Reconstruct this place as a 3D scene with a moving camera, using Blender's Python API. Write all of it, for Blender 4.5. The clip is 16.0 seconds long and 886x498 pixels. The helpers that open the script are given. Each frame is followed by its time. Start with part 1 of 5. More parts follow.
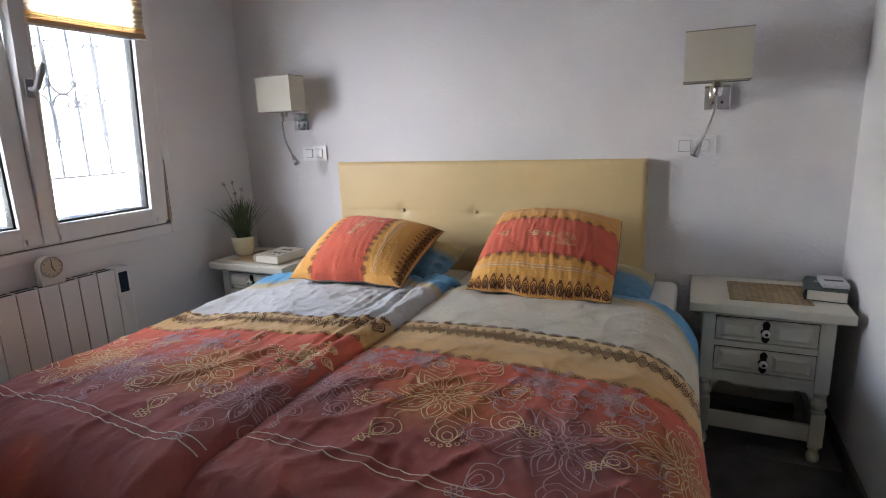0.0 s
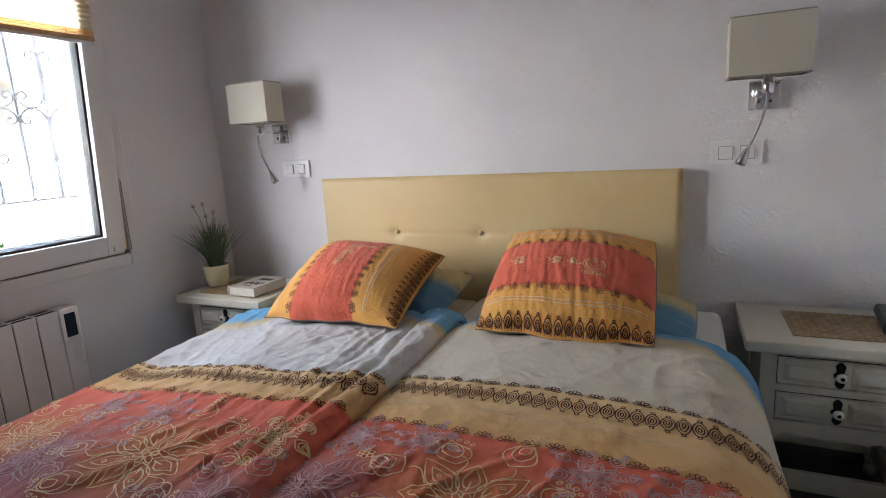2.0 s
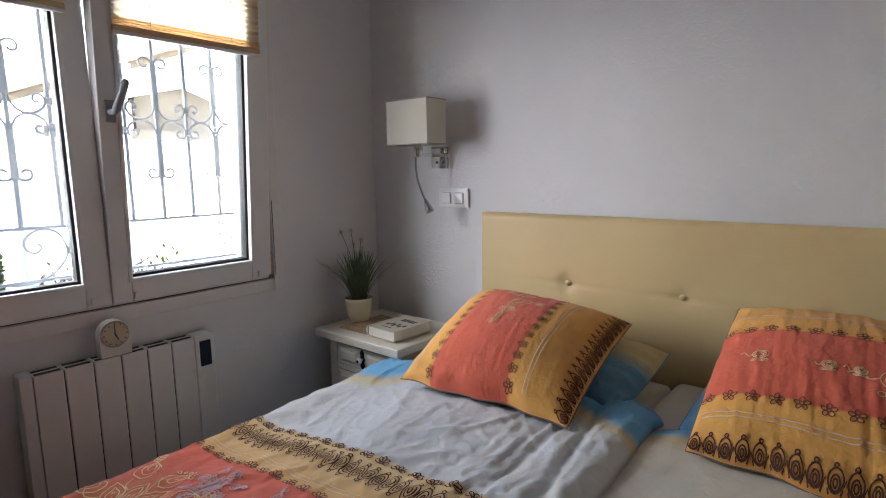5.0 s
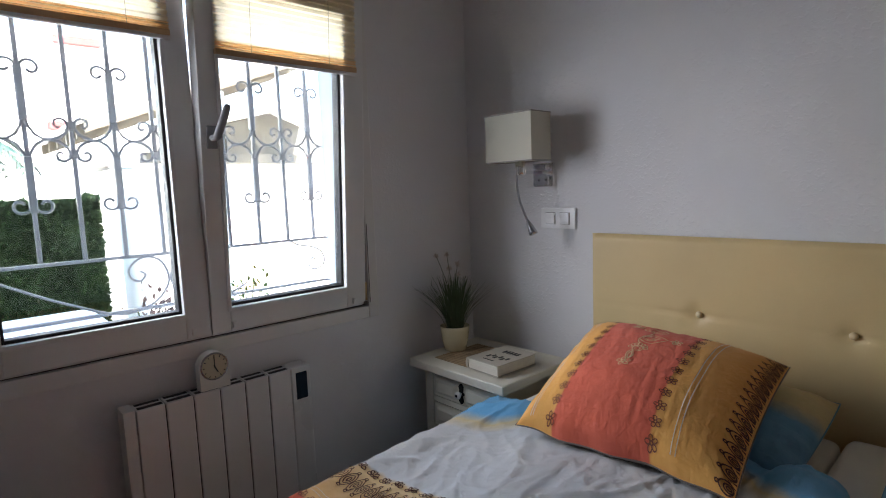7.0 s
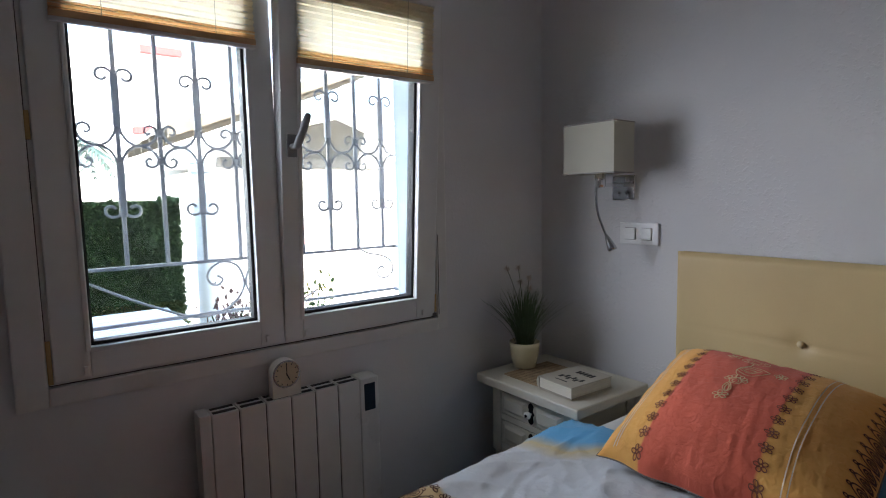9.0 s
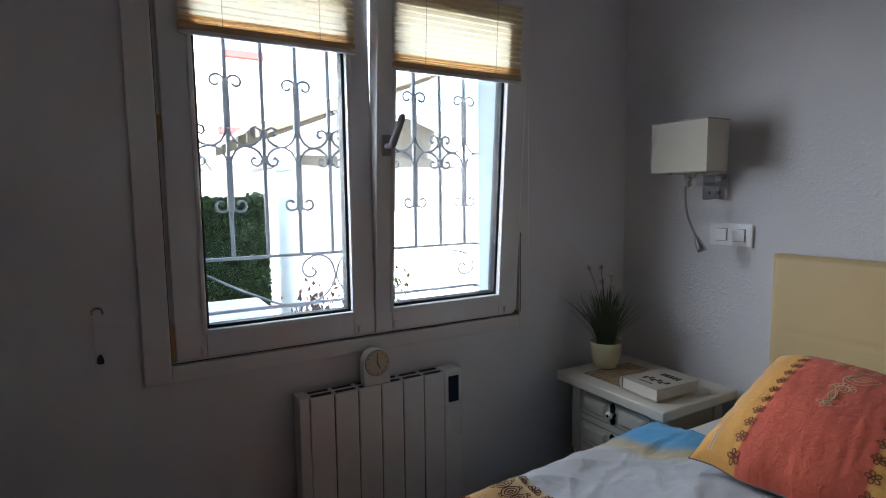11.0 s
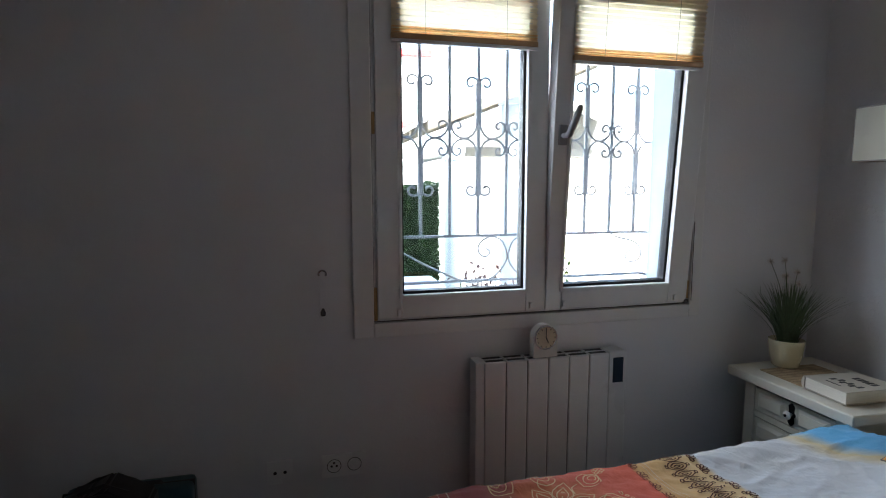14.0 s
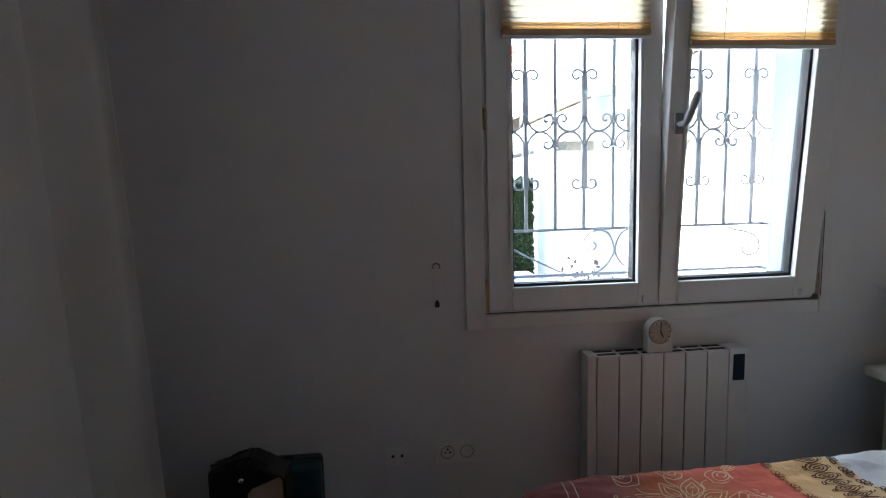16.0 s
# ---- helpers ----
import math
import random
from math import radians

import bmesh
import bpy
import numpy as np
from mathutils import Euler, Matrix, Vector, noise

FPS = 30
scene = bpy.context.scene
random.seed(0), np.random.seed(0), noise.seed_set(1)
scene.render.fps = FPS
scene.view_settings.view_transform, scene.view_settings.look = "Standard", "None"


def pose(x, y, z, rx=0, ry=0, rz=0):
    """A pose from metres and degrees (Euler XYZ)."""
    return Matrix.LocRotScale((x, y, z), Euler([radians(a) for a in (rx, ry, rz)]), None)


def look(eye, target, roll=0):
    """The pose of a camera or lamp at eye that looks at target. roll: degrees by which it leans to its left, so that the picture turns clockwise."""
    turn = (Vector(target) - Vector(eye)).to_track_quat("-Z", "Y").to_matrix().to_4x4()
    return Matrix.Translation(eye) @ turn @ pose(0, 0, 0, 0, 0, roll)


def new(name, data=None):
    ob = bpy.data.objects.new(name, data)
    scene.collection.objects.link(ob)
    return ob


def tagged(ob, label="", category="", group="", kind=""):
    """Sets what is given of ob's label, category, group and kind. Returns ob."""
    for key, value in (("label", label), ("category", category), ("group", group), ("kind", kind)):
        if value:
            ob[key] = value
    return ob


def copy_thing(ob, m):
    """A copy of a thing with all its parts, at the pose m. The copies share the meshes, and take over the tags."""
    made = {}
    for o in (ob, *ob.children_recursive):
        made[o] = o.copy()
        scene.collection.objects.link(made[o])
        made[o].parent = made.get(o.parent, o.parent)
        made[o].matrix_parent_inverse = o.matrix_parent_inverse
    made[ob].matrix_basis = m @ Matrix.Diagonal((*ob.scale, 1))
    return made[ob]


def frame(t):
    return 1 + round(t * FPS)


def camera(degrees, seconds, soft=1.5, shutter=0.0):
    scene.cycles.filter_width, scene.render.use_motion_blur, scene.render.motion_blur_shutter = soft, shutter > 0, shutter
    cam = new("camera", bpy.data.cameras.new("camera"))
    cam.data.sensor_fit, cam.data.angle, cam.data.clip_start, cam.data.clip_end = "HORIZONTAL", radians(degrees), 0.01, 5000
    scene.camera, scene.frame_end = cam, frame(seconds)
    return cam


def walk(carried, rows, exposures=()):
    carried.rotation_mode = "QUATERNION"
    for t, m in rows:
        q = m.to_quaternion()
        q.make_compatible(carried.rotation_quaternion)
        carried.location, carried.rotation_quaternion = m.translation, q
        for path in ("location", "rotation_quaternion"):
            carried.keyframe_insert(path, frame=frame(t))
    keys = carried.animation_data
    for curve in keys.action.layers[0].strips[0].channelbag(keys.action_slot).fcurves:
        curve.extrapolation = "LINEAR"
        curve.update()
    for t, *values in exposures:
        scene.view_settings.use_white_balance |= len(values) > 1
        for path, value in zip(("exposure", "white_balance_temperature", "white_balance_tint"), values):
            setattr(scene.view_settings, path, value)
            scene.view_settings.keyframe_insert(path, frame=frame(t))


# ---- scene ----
cam = camera(78.5, 16.0, soft=1.0)
PATH = [
    (0, (0.188, 0.124, 1.317), (-0.637, 1.895, 0.889), -2.2),
    (0.5, (0.156, 0.211, 1.306), (-0.662, 1.984, 0.874), -2.5),
    (1, (0.115, 0.31, 1.305), (-0.685, 2.092, 0.873), -3.0),
    (1.5, (0.059, 0.393, 1.309), (-0.726, 2.186, 0.897), -3.3),
    (2, (0.003, 0.453, 1.313), (-0.802, 2.242, 0.923), -3.3),
    (2.5, (-0.041, 0.511, 1.307), (-0.885, 2.283, 0.919), -3.2),
    (3, (-0.09, 0.586, 1.306), (-1.007, 2.325, 0.936), -2.9),
    (3.5, (-0.142, 0.675, 1.325), (-1.162, 2.36, 0.979), -2.3),
    (4, (-0.195, 0.748, 1.334), (-1.313, 2.375, 1.011), -1.3),
    (6.5, (-0.467, 0.862, 1.349), (-1.887, 2.251, 1.112), -2.2),
    (7, (-0.518, 0.872, 1.358), (-1.979, 2.219, 1.134), -2.2),
    (7.5, (-0.561, 0.876, 1.363), (-2.059, 2.182, 1.146), -2.0),
    (8, (-0.582, 0.882, 1.367), (-2.125, 2.139, 1.168), -1.7),
    (8.5, (-0.599, 0.875, 1.376), (-2.172, 2.095, 1.182), -1.4),
    (11, (-0.615, 0.767, 1.38), (-2.336, 1.765, 1.181), -0.7),
    (11.5, (-0.597, 0.741, 1.38), (-2.374, 1.636, 1.183), -0.8),
    (12, (-0.567, 0.73, 1.384), (-2.384, 1.539, 1.176), -0.7),
    (12.5, (-0.547, 0.71, 1.366), (-2.391, 1.455, 1.151), -0.9),
    (13, (-0.522, 0.692, 1.367), (-2.393, 1.358, 1.137), -0.8),
    (13.5, (-0.506, 0.66, 1.364), (-2.408, 1.234, 1.135), -0.4),
    (14, (-0.493, 0.629, 1.361), (-2.42, 1.114, 1.135), -0.1),
    (14.5, (-0.49, 0.59, 1.356), (-2.435, 1.002, 1.136), -0.3),
    (15, (-0.484, 0.566, 1.357), (-2.444, 0.899, 1.143), -0.9),
    (15.5, (-0.476, 0.54, 1.353), (-2.446, 0.799, 1.124), -1.2),
    (16, (-0.47, 0.52, 1.35), (-2.448, 0.707, 1.121), -1.5),
]
EXPOSURES = [(0, 4.60, 7050, 18), (3.5, 4.46, 7200, 18), (7, 3.66, 6900, 16), (11, 3.35, 6520, 13), (14.5, 3.73, 6450, 11), (16, 3.77, 6450, 11)]
walk(cam, [(t, look(eye, target, roll)) for t, eye, target, roll in PATH], EXPOSURES)

# ---- sky and sun ----
world = bpy.data.worlds.new("sky")
scene.world = world
world.use_nodes = True
SUN_TO = Vector((0.58, 0.26, 0.77)).normalized()
_n = world.node_tree.nodes
_sky = _n.new("ShaderNodeTexSky")
_sky.sky_type = 'NISHITA'
_sky.sun_disc = False
_sky.sun_elevation = math.asin(SUN_TO.z)
_sky.sun_rotation = math.atan2(SUN_TO.x, SUN_TO.y)
_n["Background"].inputs["Strength"].default_value = 0.15
world.node_tree.links.new(_sky.outputs[0], _n["Background"].inputs["Color"])
_sun = bpy.data.lights.new("sun", 'SUN')
_sun.energy, _sun.angle, _sun.color = 5.0, radians(0.5), (1.0, 0.95, 0.88)
sun = new("sun", _sun)
sun.matrix_world = look(SUN_TO * 20, (0, 0, 0))

# the sky's light, standing in the window opening
_area = bpy.data.lights.new("window_daylight", 'AREA')
_area.shape, _area.size, _area.size_y = 'RECTANGLE', 0.80, 0.84
_area.energy, _area.spread, _area.color = 0.85, radians(112), (0.84, 0.94, 1.08)
window_daylight = new("window_daylight", _area)
window_daylight.matrix_world = look((-2.70, 1.42, 1.42), (-2.70 + math.cos(radians(40)), 1.42 + math.sin(radians(40)), 1.10))


# ---- materials ----
def node_mat(name):
    m = bpy.data.materials.new(name)
    m.use_nodes = True
    nt = m.node_tree
    return m, nt, nt.nodes["Principled BSDF"]


def link(nt, a, b):
    nt.links.new(a, b)


def paint(name, col, rough=0.5, var=0.12, scale=6.0, fine=90.0, bump=0.15, dist=0.002, metal=0.0, spec=0.5,
          coat=0.0, second=None, per_object=0.0, trans=0.0, sheen=0.0, anis=(1, 1, 1)):
    """A surface of one base colour, broken up by large stains and fine grain, with relief."""
    m, nt, p = node_mat(name)
    tc = nt.nodes.new("ShaderNodeTexCoord")
    mp = nt.nodes.new("ShaderNodeMapping")
    mp.inputs["Scale"].default_value = anis
    link(nt, tc.outputs["Object"], mp.inputs["Vector"])
    big = nt.nodes.new("ShaderNodeTexNoise")
    big.inputs["Scale"].default_value, big.inputs["Detail"].default_value = scale, 5
    small = nt.nodes.new("ShaderNodeTexNoise")
    small.inputs["Scale"].default_value, small.inputs["Detail"].default_value = fine, 3
    for t in (big, small):
        link(nt, mp.outputs[0], t.inputs["Vector"])
    ramp = nt.nodes.new("ShaderNodeValToRGB")
    c2 = second or tuple(min(1, c * (1 + var)) for c in col)
    ramp.color_ramp.elements[0].position, ramp.color_ramp.elements[1].position = 0.3, 0.72
    ramp.color_ramp.elements[0].color = (*[c * (1 - var) for c in col], 1)
    ramp.color_ramp.elements[1].color = (*c2, 1)
    link(nt, big.outputs["Fac"], ramp.inputs["Fac"])
    mul = nt.nodes.new("ShaderNodeMapRange")
    mul.inputs["To Min"].default_value, mul.inputs["To Max"].default_value = 1 - 0.5 * var, 1 + 0.5 * var
    link(nt, small.outputs["Fac"], mul.inputs["Value"])
    hsv = nt.nodes.new("ShaderNodeHueSaturation")
    link(nt, ramp.outputs["Color"], hsv.inputs["Color"])
    link(nt, mul.outputs[0], hsv.inputs["Value"])
    out = hsv.outputs["Color"]
    if per_object:
        oi = nt.nodes.new("ShaderNodeObjectInfo")
        mr = nt.nodes.new("ShaderNodeMapRange")
        mr.inputs["To Min"].default_value, mr.inputs["To Max"].default_value = 1 - per_object, 1 + per_object
        link(nt, oi.outputs["Random"], mr.inputs["Value"])
        h2 = nt.nodes.new("ShaderNodeHueSaturation")
        link(nt, out, h2.inputs["Color"])
        link(nt, mr.outputs[0], h2.inputs["Value"])
        out = h2.outputs["Color"]
    link(nt, out, p.inputs["Base Color"])
    p.inputs["Metallic"].default_value = metal
    rr = nt.nodes.new("ShaderNodeMapRange")
    rr.inputs["To Min"].default_value, rr.inputs["To Max"].default_value = max(0.02, rough - 0.08), min(1, rough + 0.08)
    link(nt, big.outputs["Fac"], rr.inputs["Value"])
    link(nt, rr.outputs[0], p.inputs["Roughness"])
    p.inputs["Specular IOR Level"].default_value = spec
    p.inputs["Coat Weight"].default_value = coat
    p.inputs["Sheen Weight"].default_value = sheen
    if bump:
        b = nt.nodes.new("ShaderNodeBump")
        b.inputs["Strength"].default_value, b.inputs["Distance"].default_value = bump, dist
        link(nt, small.outputs["Fac"], b.inputs["Height"])
        link(nt, b.outputs[0], p.inputs["Normal"])
    if trans:
        tr = nt.nodes.new("ShaderNodeBsdfTranslucent")
        link(nt, out, tr.inputs["Color"])
        ms = nt.nodes.new("ShaderNodeMixShader")
        ms.inputs[0].default_value = trans
        link(nt, p.outputs[0], ms.inputs[1])
        link(nt, tr.outputs[0], ms.inputs[2])
        link(nt, ms.outputs[0], nt.nodes["Material Output"].inputs["Surface"])
    return m


def plaster(name, col, relief=0.15):
    """White wall paint over sprayed plaster drops, smoothed by many coats."""
    m, nt, p = node_mat(name)
    tc = nt.nodes.new("ShaderNodeTexCoord")
    big = nt.nodes.new("ShaderNodeTexNoise")
    big.inputs["Scale"].default_value, big.inputs["Detail"].default_value = 1.6, 4
    drop = nt.nodes.new("ShaderNodeTexNoise")
    drop.inputs["Scale"].default_value, drop.inputs["Detail"].default_value = 70, 2
    patch = nt.nodes.new("ShaderNodeTexNoise")
    patch.inputs["Scale"].default_value, patch.inputs["Detail"].default_value = 3.2, 2
    for t in (big, drop, patch):
        link(nt, tc.outputs["Object"], t.inputs["Vector"])
    ramp = nt.nodes.new("ShaderNodeValToRGB")
    ramp.color_ramp.elements[0].position, ramp.color_ramp.elements[1].position = 0.3, 0.7
    ramp.color_ramp.elements[0].color = (*[c * 0.95 for c in col], 1)
    ramp.color_ramp.elements[1].color = (*[c * 1.02 for c in col], 1)
    link(nt, big.outputs["Fac"], ramp.inputs["Fac"])
    link(nt, ramp.outputs["Color"], p.inputs["Base Color"])
    p.inputs["Roughness"].default_value = 0.75
    p.inputs["Specular IOR Level"].default_value = 0.3
    cut = nt.nodes.new("ShaderNodeMapRange")
    cut.inputs["From Min"].default_value, cut.inputs["From Max"].default_value = 0.52, 0.68
    link(nt, drop.outputs["Fac"], cut.inputs["Value"])
    where = nt.nodes.new("ShaderNodeMapRange")
    where.inputs["From Min"].default_value, where.inputs["From Max"].default_value = 0.42, 0.62
    where.inputs["To Min"].default_value = 0.15
    link(nt, patch.outputs["Fac"], where.inputs["Value"])
    mu = nt.nodes.new("ShaderNodeMath")
    mu.operation = 'MULTIPLY'
    link(nt, cut.outputs[0], mu.inputs[0])
    link(nt, where.outputs[0], mu.inputs[1])
    b = nt.nodes.new("ShaderNodeBump")
    b.inputs["Strength"].default_value, b.inputs["Distance"].default_value = relief, 0.003
    link(nt, mu.outputs[0], b.inputs["Height"])
    link(nt, b.outputs[0], p.inputs["Normal"])
    return m


def banded_cloth(name, stops, along="v", soft=0.012, rough=0.85, tints=()):
    """Printed cotton: bands of colour along one UV axis (in metres), with frayed watercolour edges, a weave and creases."""
    m, nt, p = node_mat(name)
    uv = nt.nodes.new("ShaderNodeUVMap")
    sep = nt.nodes.new("ShaderNodeSeparateXYZ")
    link(nt, uv.outputs[0], sep.inputs[0])
    wob = nt.nodes.new("ShaderNodeTexNoise")
    wob.inputs["Scale"].default_value, wob.inputs["Detail"].default_value = 22, 4
    link(nt, uv.outputs[0], wob.inputs["Vector"])
    shift = nt.nodes.new("ShaderNodeMapRange")
    shift.inputs["To Min"].default_value, shift.inputs["To Max"].default_value = -soft, soft
    link(nt, wob.outputs["Fac"], shift.inputs["Value"])
    add = nt.nodes.new("ShaderNodeMath")
    link(nt, sep.outputs["Y" if along == "v" else "X"], add.inputs[0])
    link(nt, shift.outputs[0], add.inputs[1])
    lo, hi = stops[0][0], stops[-1][0]
    mr = nt.nodes.new("ShaderNodeMapRange")
    mr.inputs["From Min"].default_value, mr.inputs["From Max"].default_value = lo, hi
    link(nt, add.outputs[0], mr.inputs["Value"])
    ramp = nt.nodes.new("ShaderNodeValToRGB")
    el = ramp.color_ramp.elements
    while len(el) < len(stops):
        el.new(0.5)
    for e, (pos, col) in zip(el, stops):
        e.position = (pos - lo) / (hi - lo)
        e.color = (*col, 1)
    link(nt, mr.outputs[0], ramp.inputs["Fac"])
    cloud = nt.nodes.new("ShaderNodeTexNoise")
    cloud.inputs["Scale"].default_value, cloud.inputs["Detail"].default_value = 5, 5
    link(nt, uv.outputs[0], cloud.inputs["Vector"])
    val = nt.nodes.new("ShaderNodeMapRange")
    val.inputs["To Min"].default_value, val.inputs["To Max"].default_value = 0.86, 1.12
    link(nt, cloud.outputs["Fac"], val.inputs["Value"])
    hsv = nt.nodes.new("ShaderNodeHueSaturation")
    link(nt, ramp.outputs["Color"], hsv.inputs["Color"])
    link(nt, val.outputs[0], hsv.inputs["Value"])
    out = hsv.outputs["Color"]
    for a, b, r, col in tints:
        dist = nt.nodes.new("ShaderNodeVectorMath")
        dist.operation = 'DISTANCE'
        dist.inputs[1].default_value = (a, b, 0)
        link(nt, uv.outputs[0], dist.inputs[0])
        wave = nt.nodes.new("ShaderNodeMath")
        wave.operation = 'MULTIPLY_ADD'
        wave.inputs[1].default_value, wave.inputs[2].default_value = 0.35 * r, -0.17 * r
        link(nt, wob.outputs["Fac"], wave.inputs[0])
        tot = nt.nodes.new("ShaderNodeMath")
        link(nt, dist.outputs["Value"], tot.inputs[0])
        link(nt, wave.outputs[0], tot.inputs[1])
        near = nt.nodes.new("ShaderNodeMapRange")
        near.inputs["From Min"].default_value, near.inputs["From Max"].default_value = r * 0.55, r
        near.inputs["To Min"].default_value, near.inputs["To Max"].default_value = 0.6, 0.0
        link(nt, tot.outputs[0], near.inputs["Value"])
        mx = nt.nodes.new("ShaderNodeMix")
        mx.data_type = 'RGBA'
        link(nt, near.outputs[0], mx.inputs["Factor"])
        link(nt, out, mx.inputs["A"])
        mx.inputs["B"].default_value = (*col, 1)
        out = mx.outputs["Result"]
    link(nt, out, p.inputs["Base Color"])
    p.inputs["Roughness"].default_value = rough
    p.inputs["Specular IOR Level"].default_value = 0.25
    p.inputs["Sheen Weight"].default_value = 0.12
    p.inputs["Sheen Roughness"].default_value = 0.45
    weave = nt.nodes.new("ShaderNodeTexNoise")
    weave.inputs["Scale"].default_value, weave.inputs["Detail"].default_value = 700, 1
    link(nt, uv.outputs[0], weave.inputs["Vector"])
    crease = nt.nodes.new("ShaderNodeTexNoise")
    crease.inputs["Scale"].default_value, crease.inputs["Detail"].default_value = 26, 4
    crease.inputs["Distortion"].default_value = 1.2
    link(nt, uv.outputs[0], crease.inputs["Vector"])
    b1 = nt.nodes.new("ShaderNodeBump")
    b1.inputs["Strength"].default_value, b1.inputs["Distance"].default_value = 0.55, 0.006
    link(nt, crease.outputs["Fac"], b1.inputs["Height"])
    b2 = nt.nodes.new("ShaderNodeBump")
    b2.inputs["Strength"].default_value, b2.inputs["Distance"].default_value = 0.25, 0.0006
    link(nt, weave.outputs["Fac"], b2.inputs["Height"])
    link(nt, b1.outputs[0], b2.inputs["Normal"])
    link(nt, b2.outputs[0], p.inputs["Normal"])
    return m


def clear_glass(name):
    m, nt, p = node_mat(name)
    nt.nodes.remove(p)
    tr = nt.nodes.new("ShaderNodeBsdfTransparent")
    tr.inputs[0].default_value = (0.96, 0.98, 0.97, 1)
    gl = nt.nodes.new("ShaderNodeBsdfGlossy")
    gl.inputs["Roughness"].default_value = 0.02
    fr = nt.nodes.new("ShaderNodeFresnel")
    fr.inputs["IOR"].default_value = 1.45
    ms = nt.nodes.new("ShaderNodeMixShader")
    link(nt, fr.outputs[0], ms.inputs[0])
    link(nt, tr.outputs[0], ms.inputs[1])
    link(nt, gl.outputs[0], ms.inputs[2])
    link(nt, ms.outputs[0], nt.nodes["Material Output"].inputs["Surface"])
    return m


BLUE, CREAM, GOLD = (0.13, 0.40, 0.64), (0.66, 0.595, 0.475), (0.82, 0.405, 0.105)
ORANGE, BROWN, PALE = (0.76, 0.152, 0.088), (0.42, 0.115, 0.095), (0.78, 0.55, 0.28)
M_WALL = plaster("white_wall_paint", (0.76, 0.75, 0.755))
M_WALLN = plaster("white_rough_wall_paint", (0.76, 0.75, 0.755), 0.5)
M_CEIL = plaster("white_ceiling_paint", (0.80, 0.80, 0.79))
M_OUTWALL = paint("white_render", (0.86, 0.85, 0.83), 0.85, 0.05, 1.2, 60, 0.4, 0.004)
# white render in shade: the bluish skylit shade is mixed into the colour
M_COLUMN = paint("white_render_shaded_blue", (0.42, 0.48, 0.54), 0.85, 0.06, 1.5, 60, 0.3, 0.003)
M_PVC = paint("white_plastic_frame", (0.76, 0.76, 0.75), 0.32, 0.03, 3, 40, 0.05, 0.0005)
M_TRIM = paint("white_painted_wood", (0.74, 0.73, 0.71), 0.5, 0.05, 4, 60, 0.12, 0.001)
# handle colour lowered to carry the shade of its backlit side
M_HANDLE = paint("grey_white_handle_backlit", (0.24, 0.24, 0.245), 0.3, 0.04, 9, 60, 0.03, 0.0003)
M_RUBBER = paint("black_rubber", (0.015, 0.015, 0.017), 0.6, 0.2, 20, 200, 0.1, 0.0005)
M_GLASS = clear_glass("window_glass")
M_TILE = paint("dark_grey_floor_tile", (0.15, 0.14, 0.13), 0.42, 0.22, 5, 70, 0.2, 0.001, per_object=0.12)
M_GROUT = paint("grey_grout", (0.12, 0.115, 0.11), 0.9, 0.15, 8, 120, 0.3, 0.001)
M_RUG = paint("charcoal_rug", (0.075, 0.070, 0.068), 0.95, 0.3, 12, 420, 0.9, 0.004)
M_SKIRT = paint("dark_grey_skirting_tile", (0.13, 0.12, 0.115), 0.4, 0.15, 5, 60, 0.1, 0.001)
M_HEAD = paint("cream_yellow_leatherette", (0.68, 0.505, 0.255), 0.48, 0.05, 3, 260, 0.25, 0.0008)
M_HEADBTN = paint("cream_button_leatherette", (0.70, 0.56, 0.33), 0.4, 0.05, 8, 260, 0.2, 0.0005)
M_FURN = paint("ivory_painted_pine", (0.66, 0.63, 0.53), 0.42, 0.07, 5, 45, 0.18, 0.0012, anis=(1, 1, 3))
# near-black colour stands in for the shade inside the nightstand
M_FURNIN = paint("painted_gap_shade", (0.05, 0.045, 0.04), 0.8, 0.2)
M_IRON = paint("black_iron", (0.012, 0.011, 0.011), 0.5, 0.3, 30, 120, 0.4, 0.001, metal=0.6)
M_PORC = paint("white_porcelain", (0.82, 0.81, 0.78), 0.12, 0.02, 10, 60, 0, 0, coat=0.5)
M_CHROME = paint("polished_chrome", (0.86, 0.86, 0.87), 0.0, 0.01, 14, 60, 0, 0, metal=1.0)
M_STEEL = paint("brushed_steel_flex", (0.46, 0.46, 0.47), 0.16, 0.08, 20, 160, 0.3, 0.0006, metal=1.0)
M_SHADE = paint("cream_fabric_shade", (0.72, 0.69, 0.58), 0.85, 0.04, 4, 420, 0.35, 0.0006, trans=0.25)
M_SHADERIM = paint("grey_shade_rim", (0.33, 0.31, 0.27), 0.7, 0.1)
M_PLASTIC = paint("white_switch_plastic", (0.80, 0.80, 0.79), 0.28, 0.02, 8, 50, 0.03, 0.0004)
M_RAD = paint("white_enamelled_metal", (0.76, 0.76, 0.75), 0.3, 0.03, 3, 60, 0.06, 0.0004)
M_RADDARK = paint("dark_radiator_slot", (0.02, 0.02, 0.022), 0.7, 0.2)
M_SCREEN = paint("dark_blue_display", (0.006, 0.02, 0.04), 0.55, 0.2, 6, 40, 0, 0, spec=0.2)
M_CLOCKBODY = paint("cream_clock_case", (0.70, 0.68, 0.62), 0.35, 0.04, 10, 80, 0.05, 0.0004)
M_CLOCKFACE = paint("beige_clock_face", (0.55, 0.46, 0.32), 0.5, 0.05, 14, 80, 0.02, 0.0003)
M_BLACK = paint("black_print", (0.018, 0.016, 0.016), 0.55, 0.15, 20, 100, 0, 0)
